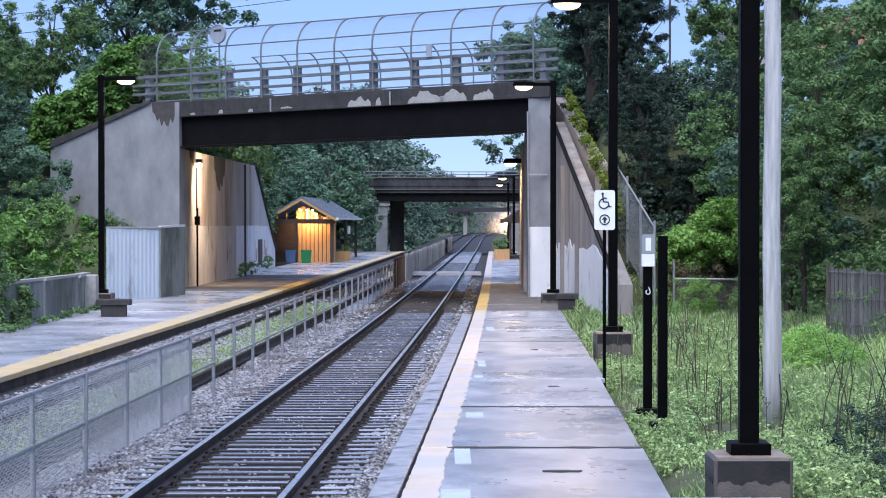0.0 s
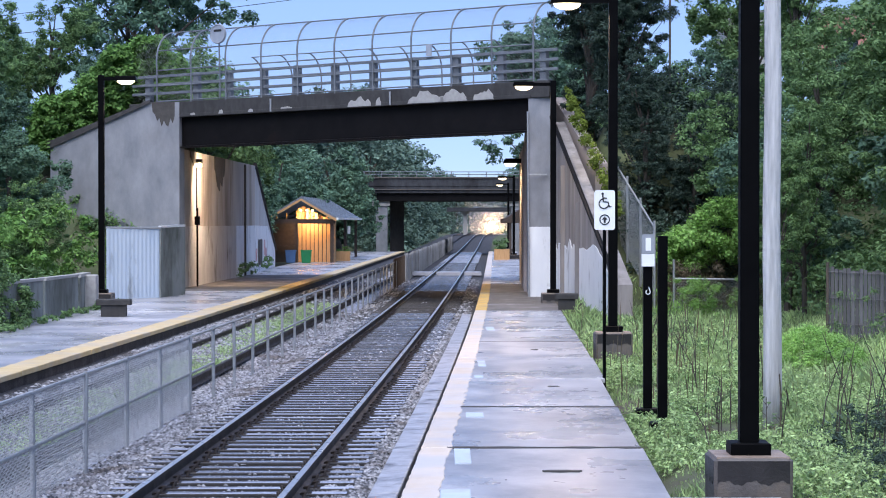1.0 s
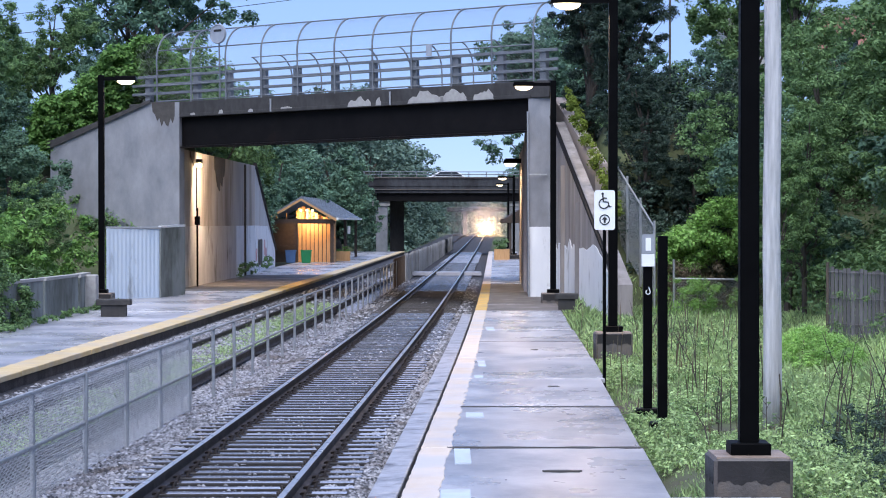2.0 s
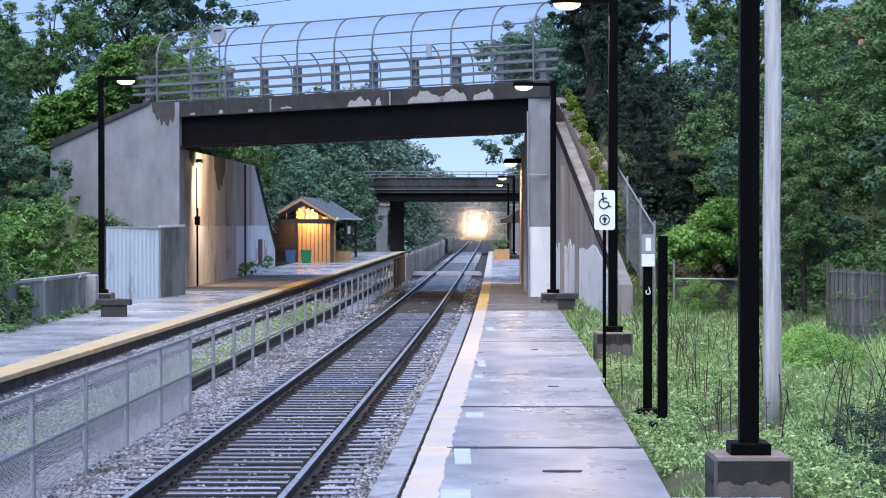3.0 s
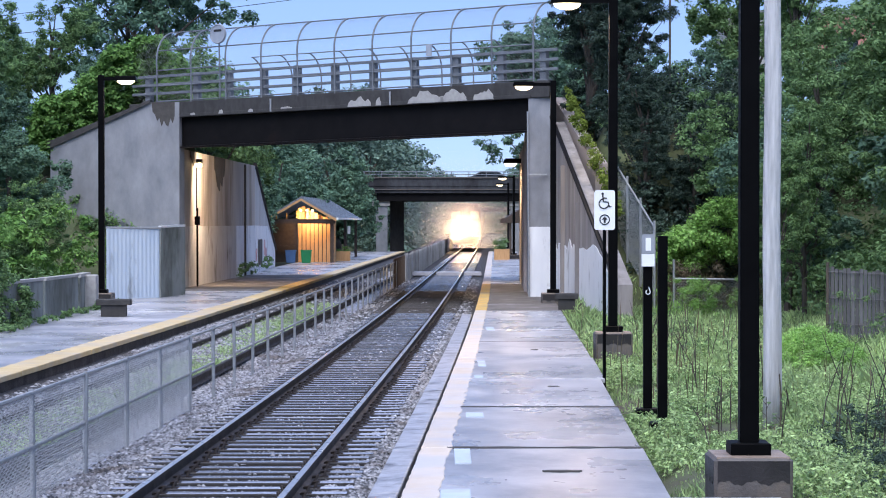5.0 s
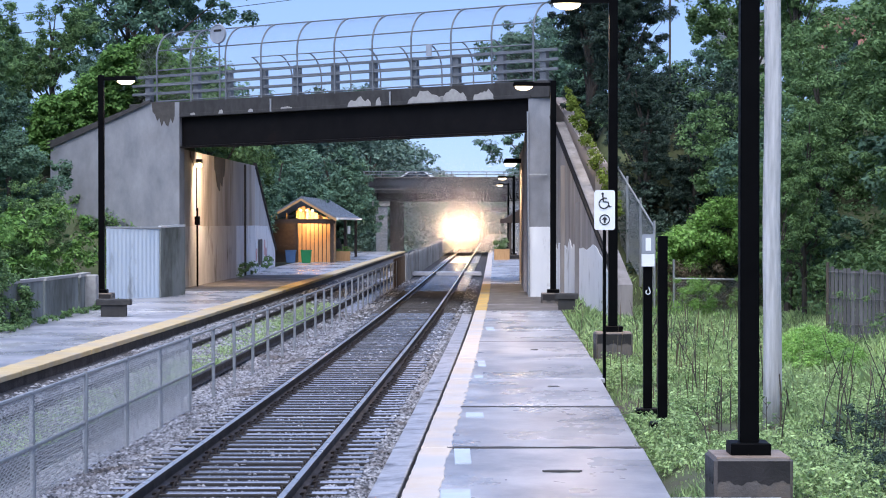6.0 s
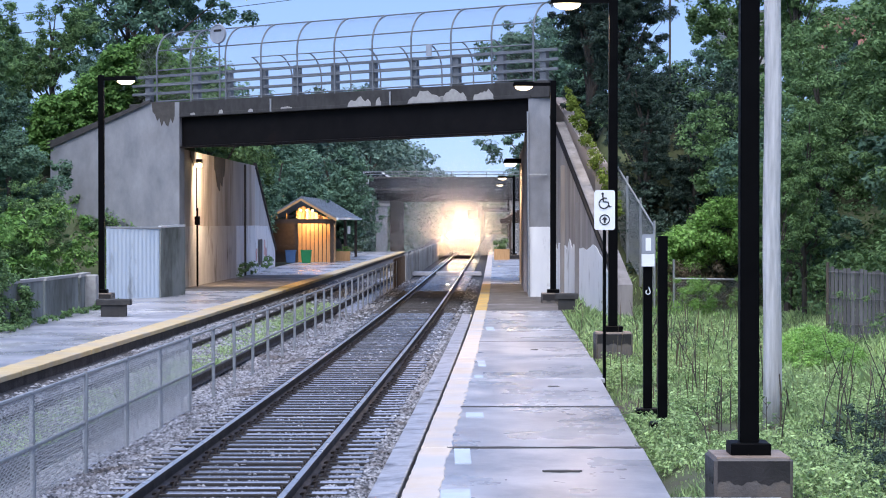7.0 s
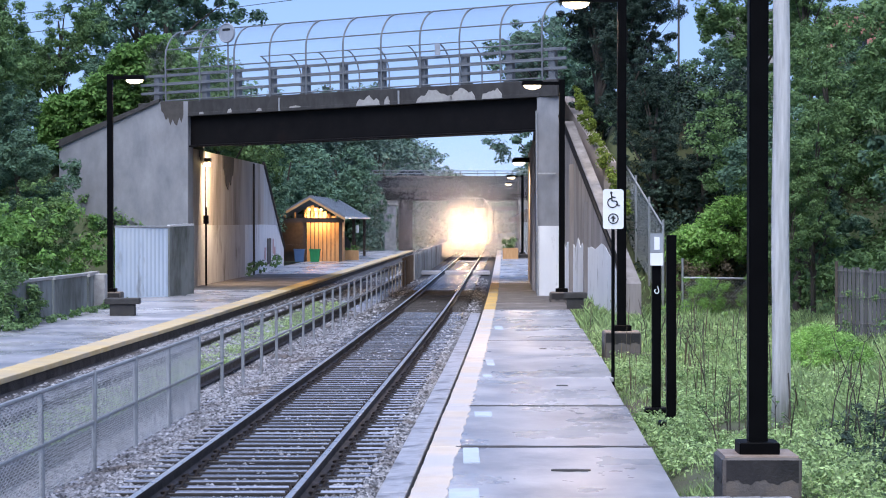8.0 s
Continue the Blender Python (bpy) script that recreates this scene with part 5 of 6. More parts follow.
def build_trees():
    tree_kind("broad", 9.0, (2.9, 2.9, 3.9), 5.3, 250, 130, 0.085, M_LEAF, 11, 0.2, 10, 0.38)
    tree_kind("round", 7.0, (2.6, 2.6, 3.0), 4.0, 220, 130, 0.08, M_LEAF_BLUE, 12, 0.16, 9, 0.36)
    tree_kind("slim", 9.5, (1.6, 1.6, 4.5), 5.0, 200, 130, 0.075, M_LEAF, 13, 0.11, 11, 0.32, 0.4)
    tree_kind("yew", 8.5, (1.7, 1.7, 4.4), 4.3, 360, 150, 0.07, M_LEAF_DARK, 14, 0.18, 12, 0.25, 0.3)
    tree_kind("far", 10.0, (3.8, 3.8, 5.0), 5.0, 240, 60, 0.17, M_LEAF_BLUE, 15, 0.22, 11, 0.62)
    tree_kind("tall", 22.0, (6.2, 6.2, 7.0), 14.5, 320, 80, 0.2, M_LEAF_BLUE, 16, 0.34, 13, 0.75)
    # tree for the far woods, haze painted into its leaves
    tree_kind("pale", 10.0, (3.8, 3.8, 5.0), 5.0, 200, 30, 0.22, M_LEAF_HAZED, 19, 0.22, 9, 0.7)
    dark = "dark green conifer with dense needles beside the bridge"
    # conifers and shrubs above the wing wall
    for x, y, s, a in ((5.0, 74.5, 1.12, 0), (5.9, 71.0, 0.85, 70), (6.2, 67.5, 0.6, 220), (5.6, 70.5, 0.62, 30), (7.6, 67.0, 0.5, 90), (8.6, 68.5, 0.42, 10)):
        plant("yew", x, y, None, a, s, dark)
    # wood beside the near platform
    for k, x, y, s, a in (("broad", 10.6, 62, 0.8, 0), ("slim", 9.2, 56, 0.66, 40), ("broad", 14.3, 58, 1.1, 80), ("slim", 10.6, 50, 0.9, 130), ("round", 9.4, 60, 0.8, 20),
                          ("round", 12.2, 50, 1.05, 170), ("round", 12.4, 68, 0.62, 200), ("round", 11.4, 88, 0.6, 50), ("broad", 17.6, 98, 0.95, 140), ("broad", 16.2, 66, 1.15, 230), ("slim", 11.0, 67, 0.66, 260), ("slim", 13.6, 62, 0.75, 300),
                          ("broad", 18.5, 76, 1.2, 20), ("slim", 15.8, 74, 1.15, 70), ("slim", 12.0, 75, 0.75, 15), ("broad", 11.0, 80, 0.85, 110), ("slim", 8.0, 52.5, 0.55, 330)):
        plant(k, x, y, None, a, s)
    # vine-hung bank on the opposite side
    for k, x, y, s, a in (("broad", -17.6, 78, 0.75, 10), ("round", -13.4, 86, 0.45, 60), ("broad", -17.6, 84, 0.68, 120), ("round", -14.2, 72, 0.72, 200), ("broad", -17.0, 72, 0.8, 260),
                          ("far", -15.5, 104, 0.7, 30), ("far", -20.5, 100, 0.66, 150), ("far", -12.8, 112, 0.8, 200), ("broad", -12.6, 66.5, 0.42, 20), ("far", -14.6, 116, 1.05, 80), ("far", -14.4, 124, 1.0, 310), ("broad", -15.6, 88, 0.62, 40), ("broad", -11.8, 112, 1.25, 290), ("tall", -16.6, 128, 0.8, 130), ("broad", -19.4, 90, 0.8, 200), ("round", -16.6, 79, 0.75, 100), ("tall", -18.8, 132, 0.82, 0)):
        plant(k, x, y, None, a, s)
    # woods beyond the bridge, on both sides
    rng = random.Random(21)
    for y in range(122, 330, 9):
        for side in (-1, 1):
            for row in range(2):
                tall = 1.0 if y < 215 or side > 0 else 1.45
                o = side * (rng.uniform(12.2, 14.5) - (2.2 if tall > 1 else 0) + row * 4.5) + (0.8 if side > 0 else 0.6)
                if side > 0:
                    o -= 3.2
                if (183 < y < 207 and row == 0) or (side > 0 and y < 142):
                    continue
                x = xc(y) + o
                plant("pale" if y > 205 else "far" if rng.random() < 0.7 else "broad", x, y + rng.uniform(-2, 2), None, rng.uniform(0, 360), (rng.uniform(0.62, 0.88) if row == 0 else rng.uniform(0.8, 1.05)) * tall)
    for o, y, s in ((-9.9, 182.5, 0.78), (-11.6, 184, 0.95), (-14.5, 186, 1.0), (-17, 184, 0.95), (-21, 186, 1.0), (-25.5, 184, 1.0), (-30, 186, 1.0)):
        plant("far", xc(y) + o, y, 0, o * 31, s)
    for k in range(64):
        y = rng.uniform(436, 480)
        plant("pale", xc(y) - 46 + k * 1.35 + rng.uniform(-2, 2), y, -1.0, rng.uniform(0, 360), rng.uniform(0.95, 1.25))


def build_backwood():
    for x, y, s in ((17.0, 440, 1.7), (5.5, 455, 1.2), (2.5, 450, 1.3), (-1.0, 445, 1.4)):
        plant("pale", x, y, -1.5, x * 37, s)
    plant("tall", 9.3, 216, -2.0, 40, 1.08, "tall leafy tree behind the far bridge")
    plant("tall", 14.5, 240, None, 160, 1.0, "tall leafy tree behind the far bridge")


def build_vines():
    rng = random.Random(6)
    bank = []
    for k in range(330):
        x, y = rng.uniform(-17.5, -11.0), rng.uniform(62, 82)
        lift = max(0.0, noise.noise((x * 0.35, y * 0.2, 1))) * 2.6
        bank.append((x, y, ground_z(x, y) + 0.2 + lift * rng.random()))
    leaves("bank_vines", bank, 0.5, 130, 0.09, M_LEAF, 31, None, "dense green vines covering the bank", "vines")
    under = []
    for k in range(520):
        y = rng.uniform(50, 82)
        x = rng.uniform(8.6, 17.5)
        if y < 66 and x < 9.4:
            continue
        under.append((x, y, ground_z(x, y) + rng.random() * 1.3))
    leaves("undergrowth", under, 0.55, 95, 0.08, M_LEAF, 36, None, "tangled green undergrowth on the wooded bank", "undergrowth")
    dark = []
    for k in range(260):
        x = rng.uniform(5.6, 10)
        y = rng.uniform(65.5, 74)
        dark.append((x, y, ground_z(x, y) + rng.random() * 1.6))
    leaves("dark_undergrowth", dark, 0.5, 130, 0.07, M_LEAF_DARK, 37, None, "dark evergreen growth at the foot of the conifers", "undergrowth")
    top = []
    for k in range(430):
        x = rng.uniform(-15.6, -9.9)
        y = 83.0 + rng.uniform(-0.9, 1.6)
        z = float(np.interp(x, (-15.6, -14, -12.4, -10.9, -9.9), (7.2, 7.7, 9.2, 9.9, 8.9))) - rng.random() ** 1.6 * 2.2 - 0.3
        top.append((x, y, z))
    leaves("bright_vines", top, 0.4, 120, 0.1, M_LEAF_BRIGHT, 32, None, "bright green vines heaped above the wing wall", "vines")
    low = []
    for k in range(120):
        y = rng.uniform(58, 73)
        x = -10.75 - rng.random() ** 0.7 * 3.0 - (0.2 if y < 65 else 0)
        low.append((x, y, 0.3 + rng.random() * float(np.interp(x, (-14, -10.8), (3.2, 2.5)))))
    leaves("hanging_vines", low, 0.36, 130, 0.08, M_LEAF_BRIGHT, 33, None, "bright green vines spilling over the guard wall", "vines")
    wall = []
    for k in range(60):
        t = rng.random()
        wall.append((4.1 + t * 1.15, 73.3 - t * 7.5, 7.0 - t * 3.9 + rng.uniform(-0.4, 0.25)))
    leaves("wall_creeper", wall, 0.2, 90, 0.05, M_LEAF_YELLOW, 34, None, "yellow-green creeper hanging on the stair wall", "vines")
    far = []
    for k in range(330):
        y = rng.uniform(196, 335)
        side = rng.random() < 0.75
        x = xc(y) + (rng.uniform(-11.5, -6.0) if side else rng.uniform(4.2, 8.0))
        far.append((x, y, ground_z(x, y) + rng.random() ** 1.5 * 2.4))
    leaves("trackside_shrubs", far, 0.8, 45, 0.2, M_LEAF_HAZED, 39, None, "far trackside shrubs, distance haze put into their grey-green colour", "shrubs")
    mid = []
    for k in range(70):
        mid.append((rng.uniform(7.1, 8.9), rng.uniform(63.5, 66), rng.uniform(3.6, 6.4)))
    leaves("hanging_foliage", mid, 0.3, 80, 0.06, M_LEAF, 38, None, "light green foliage hanging before the conifers", "foliage")
    dry = []
    for k in range(110):
        x, y = rng.uniform(6.3, 9.0), rng.uniform(62.7, 65)
        dry.append((x, y, 0.1 + rng.random() * 1.5))
    leaves("dry_brush", dry, 0.3, 80, 0.045, M_DRY, 51, None, "grey-brown dry brush behind the chain-link fence", "brush", slim=0.3)
    front = []
    for k in range(80):
        x, y = rng.uniform(6.0, 8.7), rng.uniform(60.6, 62.3)
        front.append((x, y, ground_z(x, y) + 0.1 + rng.random() ** 1.5 * 1.0))
    leaves("fence_weeds", front, 0.22, 90, 0.04, M_LEAF_LIME, 53, None, "light green weeds growing up the chain-link fence", "weeds", slim=0.3)
    hide = []
    for k in range(46):
        x = rng.uniform(8.0, 10.4)
        y = 46.2 - (x - 8.2) * 0.53 + rng.uniform(-1.2, 0.0)
        hide.append((x, y, ground_z(x, y) + rng.random() * rng.choice((0.6, 1.2, 2.2))))
    leaves("fence_brush", hide, 0.2, 70, 0.032, M_LEAF, 54, None, "leafy brush straggling over the slatted fence", "brush", slim=0.4)
    corner = []
    for k in range(60):
        y = rng.uniform(49, 53.2)
        corner.append((-9.85 - rng.random() * 0.5, y, 0.2 + rng.random() * float(np.interp(y, (49, 53.2), (2.0, 0.5)))))
    leaves("platform_brush", corner, 0.2, 90, 0.05, M_LEAF, 52, None, "green brush growing over the end of the guard wall", "shrub")
    shrub = []
    for k in range(200):
        x, y = rng.uniform(6.4, 9.4), rng.uniform(63.6, 66.5)
        shrub.append((x, y, 1.25 + (rng.random() ** 0.7) * float(np.interp(x, (6.3, 7.1, 7.8, 9.3), (0.8, 1.3, 2.0, 2.3)))))
    leaves("bright_shrub", shrub, 0.3, 130, 0.055, M_LEAF_LIME, 35, None, "bright green shrub below the dark conifers", "shrub")


M_LEAF_LIME = leafy("lime_green_leaves", (0.19, 0.36, 0.085), (0.3, 0.5, 0.14), 0.4, 0.35)
M_LEAF_YELLOW = leafy("yellow_green_leaves", (0.15, 0.21, 0.035), (0.24, 0.31, 0.055), 0.4, 0.3)


def blade_field(name, n, area, h, w, material, seed, label, category, thick=None, lean=0.35):
    """Upright tapering blades over an area given as (x0, x1, y0, y1)."""
    rng = np.random.default_rng(seed)
    x0, x1, y0, y1 = area
    x, y = rng.uniform(x0, x1, n), y0 + (y1 - y0) * rng.random(n)
    off = x - np.interp(y, _ys, _xs)
    keep = (off > 4.5) & ((np.abs(x - 2.83) > 0.4) | (np.abs(y - 20.4) > 0.45))
    x, y = x[keep], y[keep]
    n = len(x)
    z = np.array([ground_z(a, b) for a, b in zip(x, y)])
    hh = h * rng.uniform(0.35, 1.25, n) * (0.6 + 0.5 * np.sin(x * 2.1) * np.sin(y * 1.3 + x))
    a = rng.uniform(0, 2 * np.pi, n)
    dx, dy = np.cos(a) * w, np.sin(a) * w
    lx, ly = rng.normal(size=n) * lean * hh, rng.normal(size=n) * lean * hh
    base = np.stack((x, y, z - 0.03), 1)
    v = np.stack((base + np.stack((-dx, -dy, 0 * x), 1), base + np.stack((dx, dy, 0 * x), 1),
                  base + np.stack((lx * 0.4 + dx, ly * 0.4 + dy, hh * 0.6), 1) , base + np.stack((lx, ly, hh), 1)), 1).reshape(-1, 3)
    raw_mesh(name, v, np.arange(n * 4).reshape(-1, 4), material, label, category)


def build_weeds():
    blade_field("weeds", 52000, (1.9, 9.5, 17, 46), 0.17, 0.008, M_GRASS, 41, "pale green weeds beside the platform", "weeds")
    blade_field("tall_weeds", 26000, (2.5, 10.5, 44, 66), 0.32, 0.012, M_GRASS, 42, "tall green weeds before the fence", "weeds")
    blade_field("tall_grass", 9000, (4.6, 8.5, 26, 44), 0.45, 0.007, M_GRASS, 43, "tall uneven grass by the utility pole", "grass")
    blade_field("dry_stems", 300, (2.8, 7, 27, 52), 0.95, 0.01, M_DRY, 44, "dry brown standing stems among the weeds", "weeds", lean=0.06)
    stalk_rng = random.Random(71)
    stalks, tufts = Mesh(), []
    for n, xa, xb, ya, yb, ha, hb in ((34, 3.5, 5.6, 33, 50, 0.6, 1.25), (13, 4.5, 5.3, 22.5, 27, 0.9, 1.9), (8, 3.2, 3.9, 25, 30, 0.5, 0.9)):
        for k in range(n):
            x, y, h = stalk_rng.uniform(xa, xb), stalk_rng.uniform(ya, yb), stalk_rng.uniform(ha, hb)
            z, lx, ly = ground_z(x, y), stalk_rng.gauss(0, 0.2) * h, stalk_rng.gauss(0, 0.15) * h
            stalks.tube([(x, y, z - 0.05), (x + lx * 0.3, y + ly * 0.3, z + h * 0.5), (x + lx, y + ly, z + h)], 0.012, 5, 0.004)
            for q in range(4):
                f = stalk_rng.uniform(0.35, 1.0)
                a = stalk_rng.uniform(0, 6.28)
                p = (x + lx * f * f, y + ly * f * f, z + h * f)
                e = (p[0] + math.cos(a) * 0.1, p[1] + math.sin(a) * 0.1, p[2] + 0.09)
                stalks.tube([p, e], 0.005, 4, 0.002)
                tufts.append(e)
    solid("woody_stalks", stalks, M_BARK, "dark woody stalks standing among the weeds", "stalks", kind="stuff")
    leaves("stalk_leaves", tufts, 0.05, 7, 0.022, M_LEAF, 72, None, "few small leaves left on the woody stalks", "leaves")
    rng = random.Random(17)
    pts = []
    for k in range(6500):
        y = 17.5 + 34 * rng.random() ** 1.2
        x = xc(y) + 4.6 + rng.random() ** 1.2 * 4
        if math.hypot(x - 3.33, y - 43) < 0.75 or math.hypot(x - 2.83, y - 20.2) < 0.6:
            continue
        lush = noise.noise((x * 0.9, y * 0.5, 7)) + 0.5 * noise.noise((x * 2.5, y * 1.5, 2)) + 0.12 * (x - xc(y) - 5)
        if lush < -0.18 + 0.15 * rng.random():
            continue
        pts.append((x, y, ground_z(x, y) + 0.03 + rng.random() * (0.08 + 0.4 * max(lush, 0))))
    leaves("ground_leaves", pts, 0.13, 22, 0.028, M_GRASS, 45, None, "low broad-leaved weeds on the ground", "weeds")
    bush = []
    for k in range(190):
        a, r = rng.uniform(0, 6.28), rng.random() ** 0.5
        x, y = 6.75 + 0.75 * r * math.cos(a), 40 + 2.6 * r * math.sin(a)
        bush.append((x, y, ground_z(x, y) + 0.05 + 0.62 * math.sqrt(max(0.0, 1 - r * r)) * rng.uniform(0.7, 1.1)))
    leaves("green_bush", bush, 0.15, 130, 0.03, M_LEAF_LIME, 46, None, "green bush on a mound beside the utility pole", "shrub", slim=0.35)
    brush = []
    for k in range(130):
        x, y = rng.uniform(4.15, 5.4), rng.uniform(20.8, 26.5)
        brush.append((x, y, ground_z(x, y) + rng.random() * float(np.interp(x, (4.15, 4.5, 4.9, 5.4), (0.1, 0.35, 0.75, 0.95)))))
    leaves("brush", brush, 0.16, 90, 0.028, M_LEAF_DARK, 47, None, "dark tangled brush at the wood's edge", "shrub", slim=0.35)
    foot = []
    for k in range(26):
        y = rng.uniform(98, 118)
        foot.append((xc(y) - 8.85 - max(0.0, y - 101.4) * 0.038, y, 0.3 + rng.random() * 0.55))
    leaves("wall_weeds", foot, 0.2, 60, 0.06, M_LEAF, 50, None, "weeds growing at the foot of the whitewashed wall", "weeds")
    strip = []
    for k in range(60):
        y = rng.uniform(48, 66)
        strip.append((-9.72 + 0.1 * rng.random(), y, 0.24 + rng.random() * 0.12))
    leaves("wall_foot_weeds", strip, 0.12, 26, 0.05, M_LEAF, 48, None, "weeds along the foot of the guard wall", "weeds")
    mid = []
    for k in range(620):
        y = rng.uniform(26, 75)
        mid.append((xc(y) - 3.25 + rng.uniform(-0.6, 0.6), y, -0.16 + rng.random() * 0.05))
    leaves("track_grass", mid, 0.18, 60, 0.02, M_GRASS, 49, None, "grass grown over the disused track", "grass")


# ---- things that move ----
def dome(x, y, z, r, n=16, k=5):
    """A rounded lamp glass bulging towards -y."""
    vs, fs = [], []
    for j in range(k):
        a = math.pi / 2 * j / k
        vs += [(x + r * math.cos(a) * math.cos(2 * math.pi * i / n), y - r * math.sin(a), z + r * math.cos(a) * math.sin(2 * math.pi * i / n)) for i in range(n)]
    vs.append((x, y - r, z))
    for j in range(k - 1):
        fs += [(j * n + i, j * n + (i + 1) % n, j * n + n + (i + 1) % n, j * n + n + i) for i in range(n)]
    fs += [((k - 1) * n + i, (k - 1) * n + (i + 1) % n, k * n) for i in range(n)]
    fs.append(tuple(range(n - 1, -1, -1)))
    return Mesh().add(vs, fs)


def build_train():
    t = thing("train", pose(0, 400, 0), "approaching commuter train with blazing headlights", "train")
    W, L = 1.52, 19.0
    prof = [(-W, 0.9), (W, 0.9), (W, 3.7), (W * 0.75, 4.35), (-W * 0.75, 4.35), (-W, 3.7)]
    part("body", Mesh().prism(prof, 0, L), M_TRAIN, t, "dark grey carriage body", bevel=0.08)
    part("coach", Mesh().prism(prof, L + 0.8, 2 * L + 6), M_TRAIN, t, bevel=0.08)
    part("nose", Mesh().prism([(-1.2, 0.5), (1.2, 0.5), (1.35, 1.4), (-1.35, 1.4)], -0.25, 0.1), M_TRAIN, t, bevel=0.05)
    for s in (-1, 1):
        part("windscreen", Mesh().box(s * 0.9 - 0.4, s * 0.9 + 0.4, -0.03, 0.02, 2.9, 3.6), M_GLASS, t)
        side = part("ditch_light", Mesh().tube([(s * 0.8, -0.3, 1.6), (s * 0.8, -0.1, 1.6)], 0.22, 20), M_TRAIN, t, "round ditch light housing")
        part("lens", dome(s * 0.8, -0.3, 1.6, 0.19), M_HEAD, side, "blazing warm ditch light lens", smooth=True)
        hood = part("headlight", Mesh().tube([(s * 0.24, -0.22, 2.45), (s * 0.24, 0.05, 2.45)], 0.23, 20), M_TRAIN, t, "round headlight housing")
        part("lens", dome(s * 0.24, -0.22, 2.45, 0.2), M_HEAD, hood, "blazing warm headlight lens", smooth=True)
        part("handrail", Mesh().tube([(s * 1.35, -0.08, 1.0), (s * 1.35, -0.08, 2.6)], 0.02, 6), M_GALV, t)
    part("coupler", Mesh().box(-0.15, 0.15, -0.7, -0.2, 0.72, 0.98, c=0.02), M_STEEL, t)
    # translucent specks added before the lamps to imitate the headlights' glowing halo
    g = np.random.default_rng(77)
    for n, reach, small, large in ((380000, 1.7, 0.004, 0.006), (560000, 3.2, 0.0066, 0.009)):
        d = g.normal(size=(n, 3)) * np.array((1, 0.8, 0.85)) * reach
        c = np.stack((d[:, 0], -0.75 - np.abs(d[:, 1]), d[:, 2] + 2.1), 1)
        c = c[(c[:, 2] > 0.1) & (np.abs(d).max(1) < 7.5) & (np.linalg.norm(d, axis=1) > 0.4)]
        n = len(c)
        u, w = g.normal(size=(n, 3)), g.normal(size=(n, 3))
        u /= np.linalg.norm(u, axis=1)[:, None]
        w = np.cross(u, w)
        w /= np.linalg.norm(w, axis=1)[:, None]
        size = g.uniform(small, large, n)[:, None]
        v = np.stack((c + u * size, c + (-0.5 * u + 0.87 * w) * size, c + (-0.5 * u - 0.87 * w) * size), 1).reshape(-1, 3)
        raw_mesh("halo_speck_cloud", v, np.arange(n * 3).reshape(-1, 3), M_HALO_SPECK, "translucent specks added to imitate the headlights' halo", "", "stuff", t)
    for y in (2.5, 5.0, 14, 16.5):
        for s in (-0.75, 0.75):
            part("wheel", Mesh().tube([(s - 0.06, y, 0.5), (s + 0.06, y, 0.5)], 0.5, 20), M_RAIL, t)
    for y in (3.75, 15.25):
        part("bogie", Mesh().box(-1.1, 1.1, y - 1.6, y + 1.6, 0.35, 0.85), M_STEEL, t)
    return t


def car(label, material):
    """A saloon that drives along the far bridge, nose towards +x."""
    t = thing("car", pose(0, 195, 5.95), label, "car", "cars on the far bridge")
    prof = [(-2.2, 0.35), (2.2, 0.35), (2.25, 0.75), (1.3, 0.92), (0.6, 1.42), (-0.9, 1.45), (-1.75, 0.98), (-2.25, 0.9)]
    part("body", Mesh().prism(prof, -0.88, 0.88), material, t, bevel=0.06)
    part("side_window", Mesh().prism([(-1.45, 0.98), (1.1, 0.96), (0.52, 1.36), (-0.85, 1.39)], -0.895, 0.895), M_GLASS, t)
    for x in (-1.4, 1.4):
        for y in (-0.8, 0.8):
            part("wheel", Mesh().tube([(x, y - 0.1, 0.33), (x, y + 0.1, 0.33)], 0.33, 16), M_RUBBER, t)
    for y in (-0.65, 0.65):
        part("tail_light", Mesh().box(-2.29, -2.2, y - 0.2, y + 0.2, 0.7, 0.86), M_TAIL, t, "red tail light")
        part("headlight", Mesh().box(2.2, 2.28, y - 0.18, y + 0.18, 0.62, 0.76), M_LAMP, t, "lit headlight")
    return t


# Surface of the added specks that spread the headlights into a halo.
def halo_speck_material():
    m = bpy.data.materials.new("halo_specks")
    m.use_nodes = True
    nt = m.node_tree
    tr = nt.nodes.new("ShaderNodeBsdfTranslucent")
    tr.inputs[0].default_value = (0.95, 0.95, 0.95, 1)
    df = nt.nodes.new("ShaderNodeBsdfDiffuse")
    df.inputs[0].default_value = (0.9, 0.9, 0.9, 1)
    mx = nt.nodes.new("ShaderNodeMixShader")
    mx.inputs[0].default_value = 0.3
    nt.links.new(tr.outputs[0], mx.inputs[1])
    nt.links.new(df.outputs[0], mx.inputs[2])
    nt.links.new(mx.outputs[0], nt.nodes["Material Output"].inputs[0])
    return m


M_HALO_SPECK = halo_speck_material()
M_TRAIN = mat("train_paint", (0.02, 0.02, 0.024), (0.035, 0.035, 0.04), 3.0, (0.3, 0.5), 0.05)
M_CAR_WHITE = mat("white_car_paint", (0.7, 0.71, 0.73), (0.76, 0.77, 0.79), 2.0, (0.2, 0.3), 0.0)
M_CAR_DARK = mat("dark_car_paint", (0.05, 0.06, 0.07), (0.08, 0.09, 0.1), 2.0, (0.2, 0.3), 0.0)


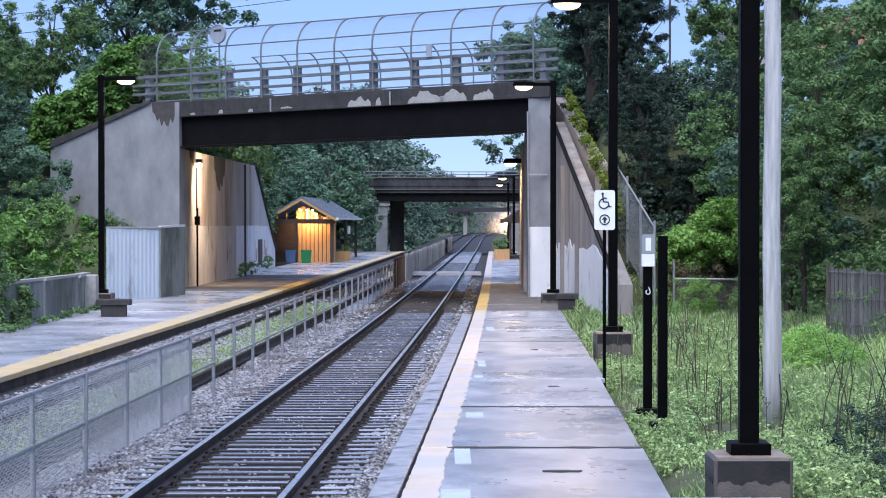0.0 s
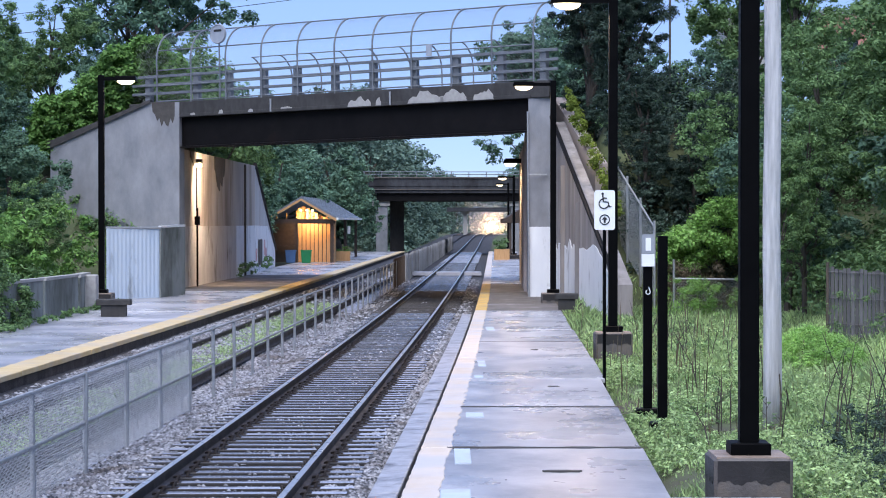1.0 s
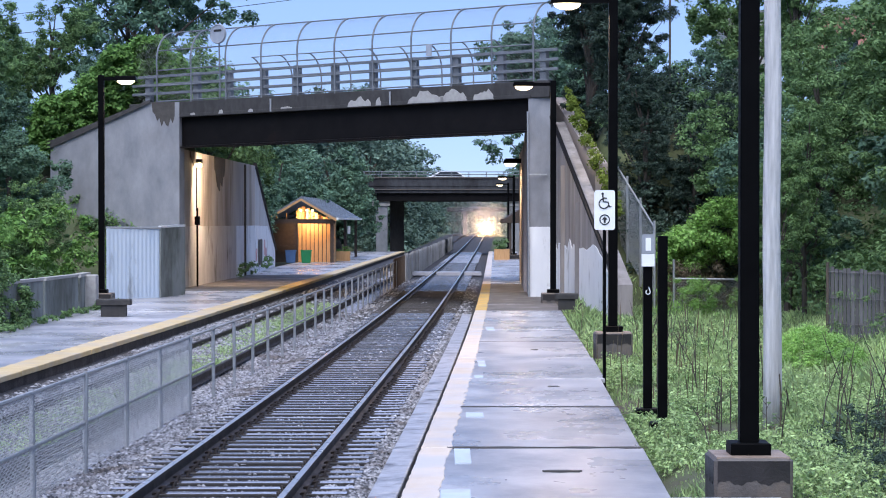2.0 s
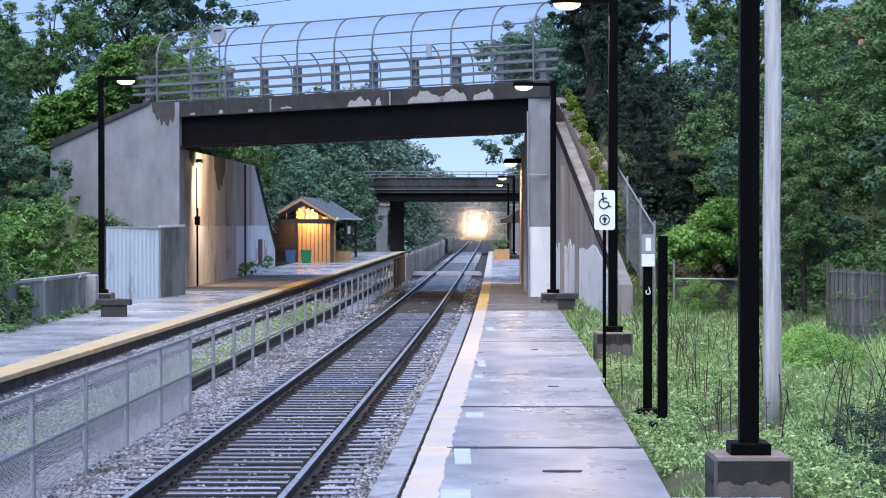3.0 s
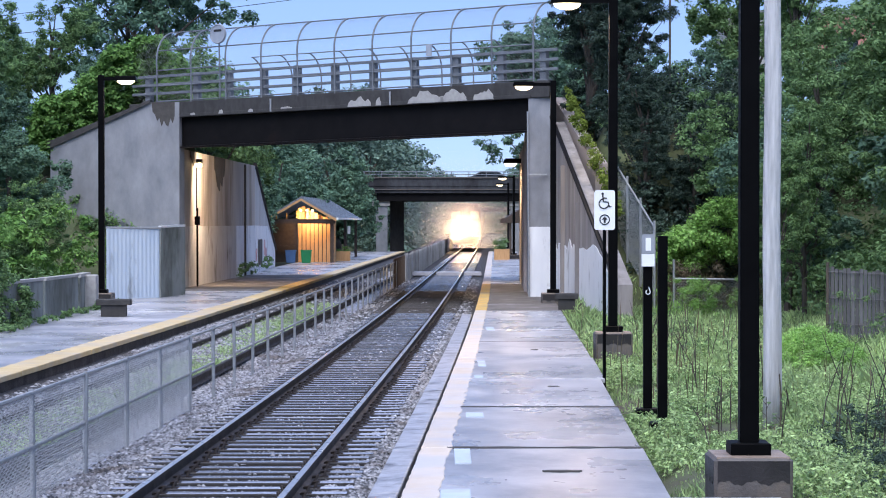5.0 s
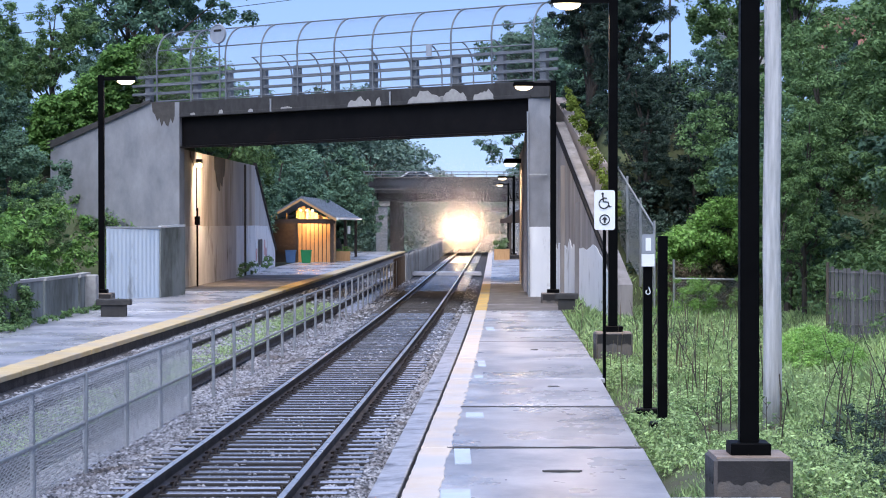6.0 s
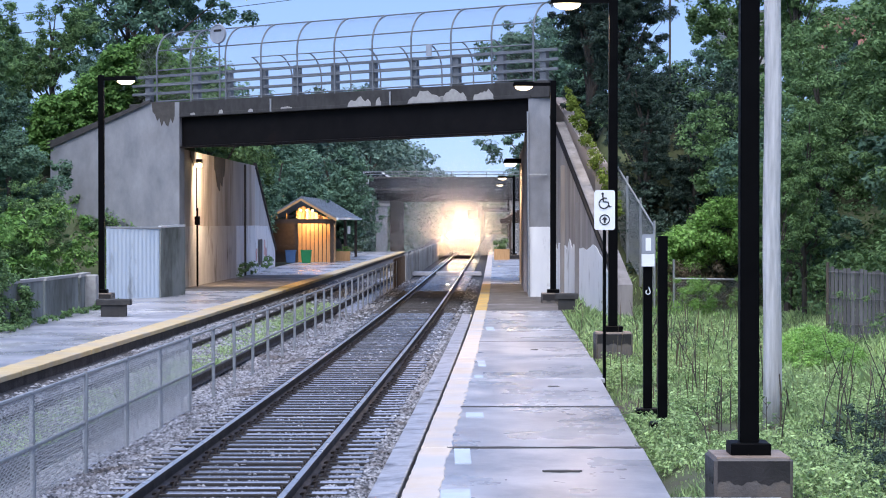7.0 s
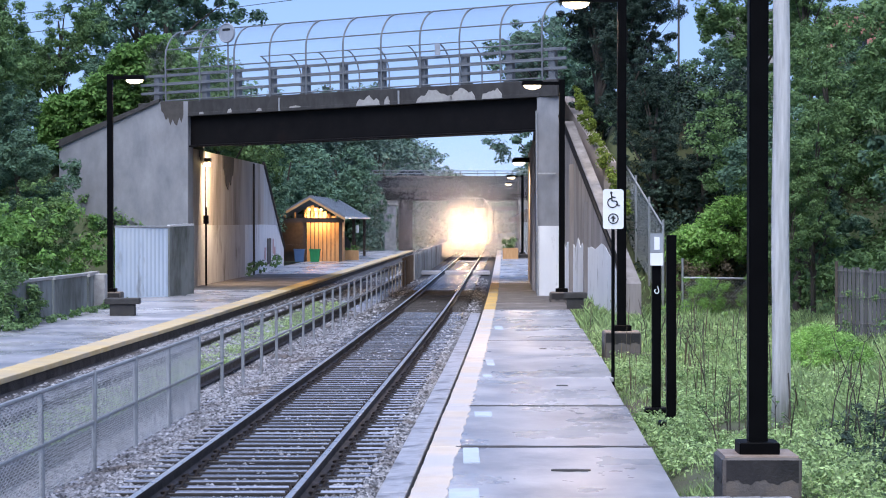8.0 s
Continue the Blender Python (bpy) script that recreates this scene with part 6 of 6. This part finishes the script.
def build_distance():
    b = thing("brick_building", pose(34, 170, 0, 0, 0, -8), "pinkish brick building above the trees", "building")
    part("wall", Mesh().box(-5, 9, 0, 10, 0, 18.7), M_BRICK, b)
    part("roof", Mesh().box(-5.2, 9.2, -0.2, 10.2, 18.7, 19.0), M_CONC, b)
    for k in range(4):
        part("window", Mesh().box(-3.5 + k * 3.2, -2.0 + k * 3.2, -0.06, 0.02, 15, 17), M_GLASS, b)
    c = thing("pale_building", pose(26.4, 200, 0), "pale building glimpsed between the trees", "building")
    part("wall", Mesh().box(-0.6, 3.5, 0, 8, 0, 21.5), M_CONC_BARE, c)
    part("roof", Mesh().box(-0.8, 3.7, -0.2, 8.2, 21.5, 21.9), M_CONC, c)
    # overhead cables and their poles
    line = thing("power_line", pose(0, 150, 0), "power line of black cables strung between tall poles", "power line")
    for x, top in ((-38, 15.9), (30, 25.0)):
        part("pole", Mesh().tube([(x, 0, 0), (x, 0, top)], 0.16, 10, 0.1), M_BARK, line)
    for dz in (-0.15, -1.5):
        part("cable", Mesh().tube([(-38 + 6.8 * k, 0, 15.9 + 9.1 * k / 10 + dz - 0.35 * math.sin(math.pi * k / 10)) for k in range(11)], 0.022, 5), M_RUBBER, line)
    p = thing("cable_pole", pose(14.4, 140, 3), "thin distant pole carrying cables", "pole")
    part("shaft", Mesh().tube([(0, 0, 0), (0, 0, 14)], 0.07), M_BARK, p)
    part("wire", Mesh().tube([(0, 0, 13.0), (-3.5, 1, 8.5)], 0.018, 5), M_RUBBER, p)
    part("wire", Mesh().tube([(0, 0, 13.6), (-4.5, 1, 8.0)], 0.018, 5), M_RUBBER, p)
    w = thing("plank_walkway", pose(0, 0, 0), "short grey plank walkway beside the platform", "walkway")
    for k in range(6):
        part("plank", Mesh().box(-0.13, 0.13, -1.2, 1.2, 0.1, 0.16, pose(1.72 + k * 0.27, 18.7, 0.0, 0, 0, 7)), M_PLANK, w)


M_BRICK = mat("pink_brick", (0.4, 0.17, 0.14), (0.5, 0.23, 0.19), 6.0, (0.7, 0.9), 0.3)

build_ground()
build_trackbed()
build_bridge()
build_abutments()
build_lamps()
bench(-8.57, 57.4, 0.9, 4)
bench(3.48, 62.0, 0.66, -3)
platform_marks()
west_fences()
signs()
right_fence()
shelter()
far_bridge()
build_distance()
build_trees()
build_backwood()
build_vines()
build_weeds()
scatter_stones()
build_edge_timber()
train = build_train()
cars = [car("dark red-lit car on the far bridge", M_CAR_DARK), car("white car on the far bridge", M_CAR_WHITE), car("grey car on the far bridge", M_CAR_DARK),
        car("white car on the far bridge", M_CAR_WHITE), car("dark car on the far bridge", M_CAR_DARK), car("white car on the far bridge", M_CAR_WHITE)]
build_platform(1, 1.99, 4.38, -29.1, 186.0, "wet grey concrete slab platform with a worn yellow edge", 0.345)
build_platform(-1, 5.1, 9.6, -30.9, 186.0, "opposite wet concrete platform with a yellow edge", 0.55)
build_track(0.0, 8, 440, "railway track with dark rails on wet timber ties", True)
build_track(-3.25, 8, 440, "overgrown second railway track", False)
chain_fence()


def motions():
    rows = []
    for t, d, px in ((0, 425, 896), (0.3, 412, 882), (0.6, 399, 876.5), (0.8, 391, 873), (1.2, 375, 869), (1.7, 354, 865), (2.3, 329, 855), (2.8, 309, 847), (3.3, 287, 839.5),
                     (3.8, 262, 834.5), (4.2, 243, 831), (4.7, 222, 826), (5.3, 203, 822), (5.8, 190, 820), (6.3, 181, 818), (6.8, 173, 816.5), (7.2, 168, 815), (7.6, 163, 813.5), (8.0, 159, 812.5)):
        rows.append((t, pose((px - 784) * d / 3900, d, min(rise(d), 0.12), 0, 0, -1.4)))
    walk(train, rows)
    for ob, t0, px0, v in ((cars[0], 0.0, 900, 15.0), (cars[1], 1.7, 690, 18.0), (cars[2], 4.7, 756, 19.0), (cars[3], 6.0, 733, -22.5), (cars[4], 8.0, 716, 15.0), (cars[5], 6.8, 739, -21.0)):
        x0, y, turn = (px0 - 784) * 196 / 3900, 196.5 if v > 0 else 198.8, 0 if v > 0 else 180
        walk(ob, [(0.0, pose(x0 - v * t0, y, 5.775, 0, 0, turn)), (8.0, pose(x0 + v * (8 - t0), y, 5.775, 0, 0, turn))])


motions()
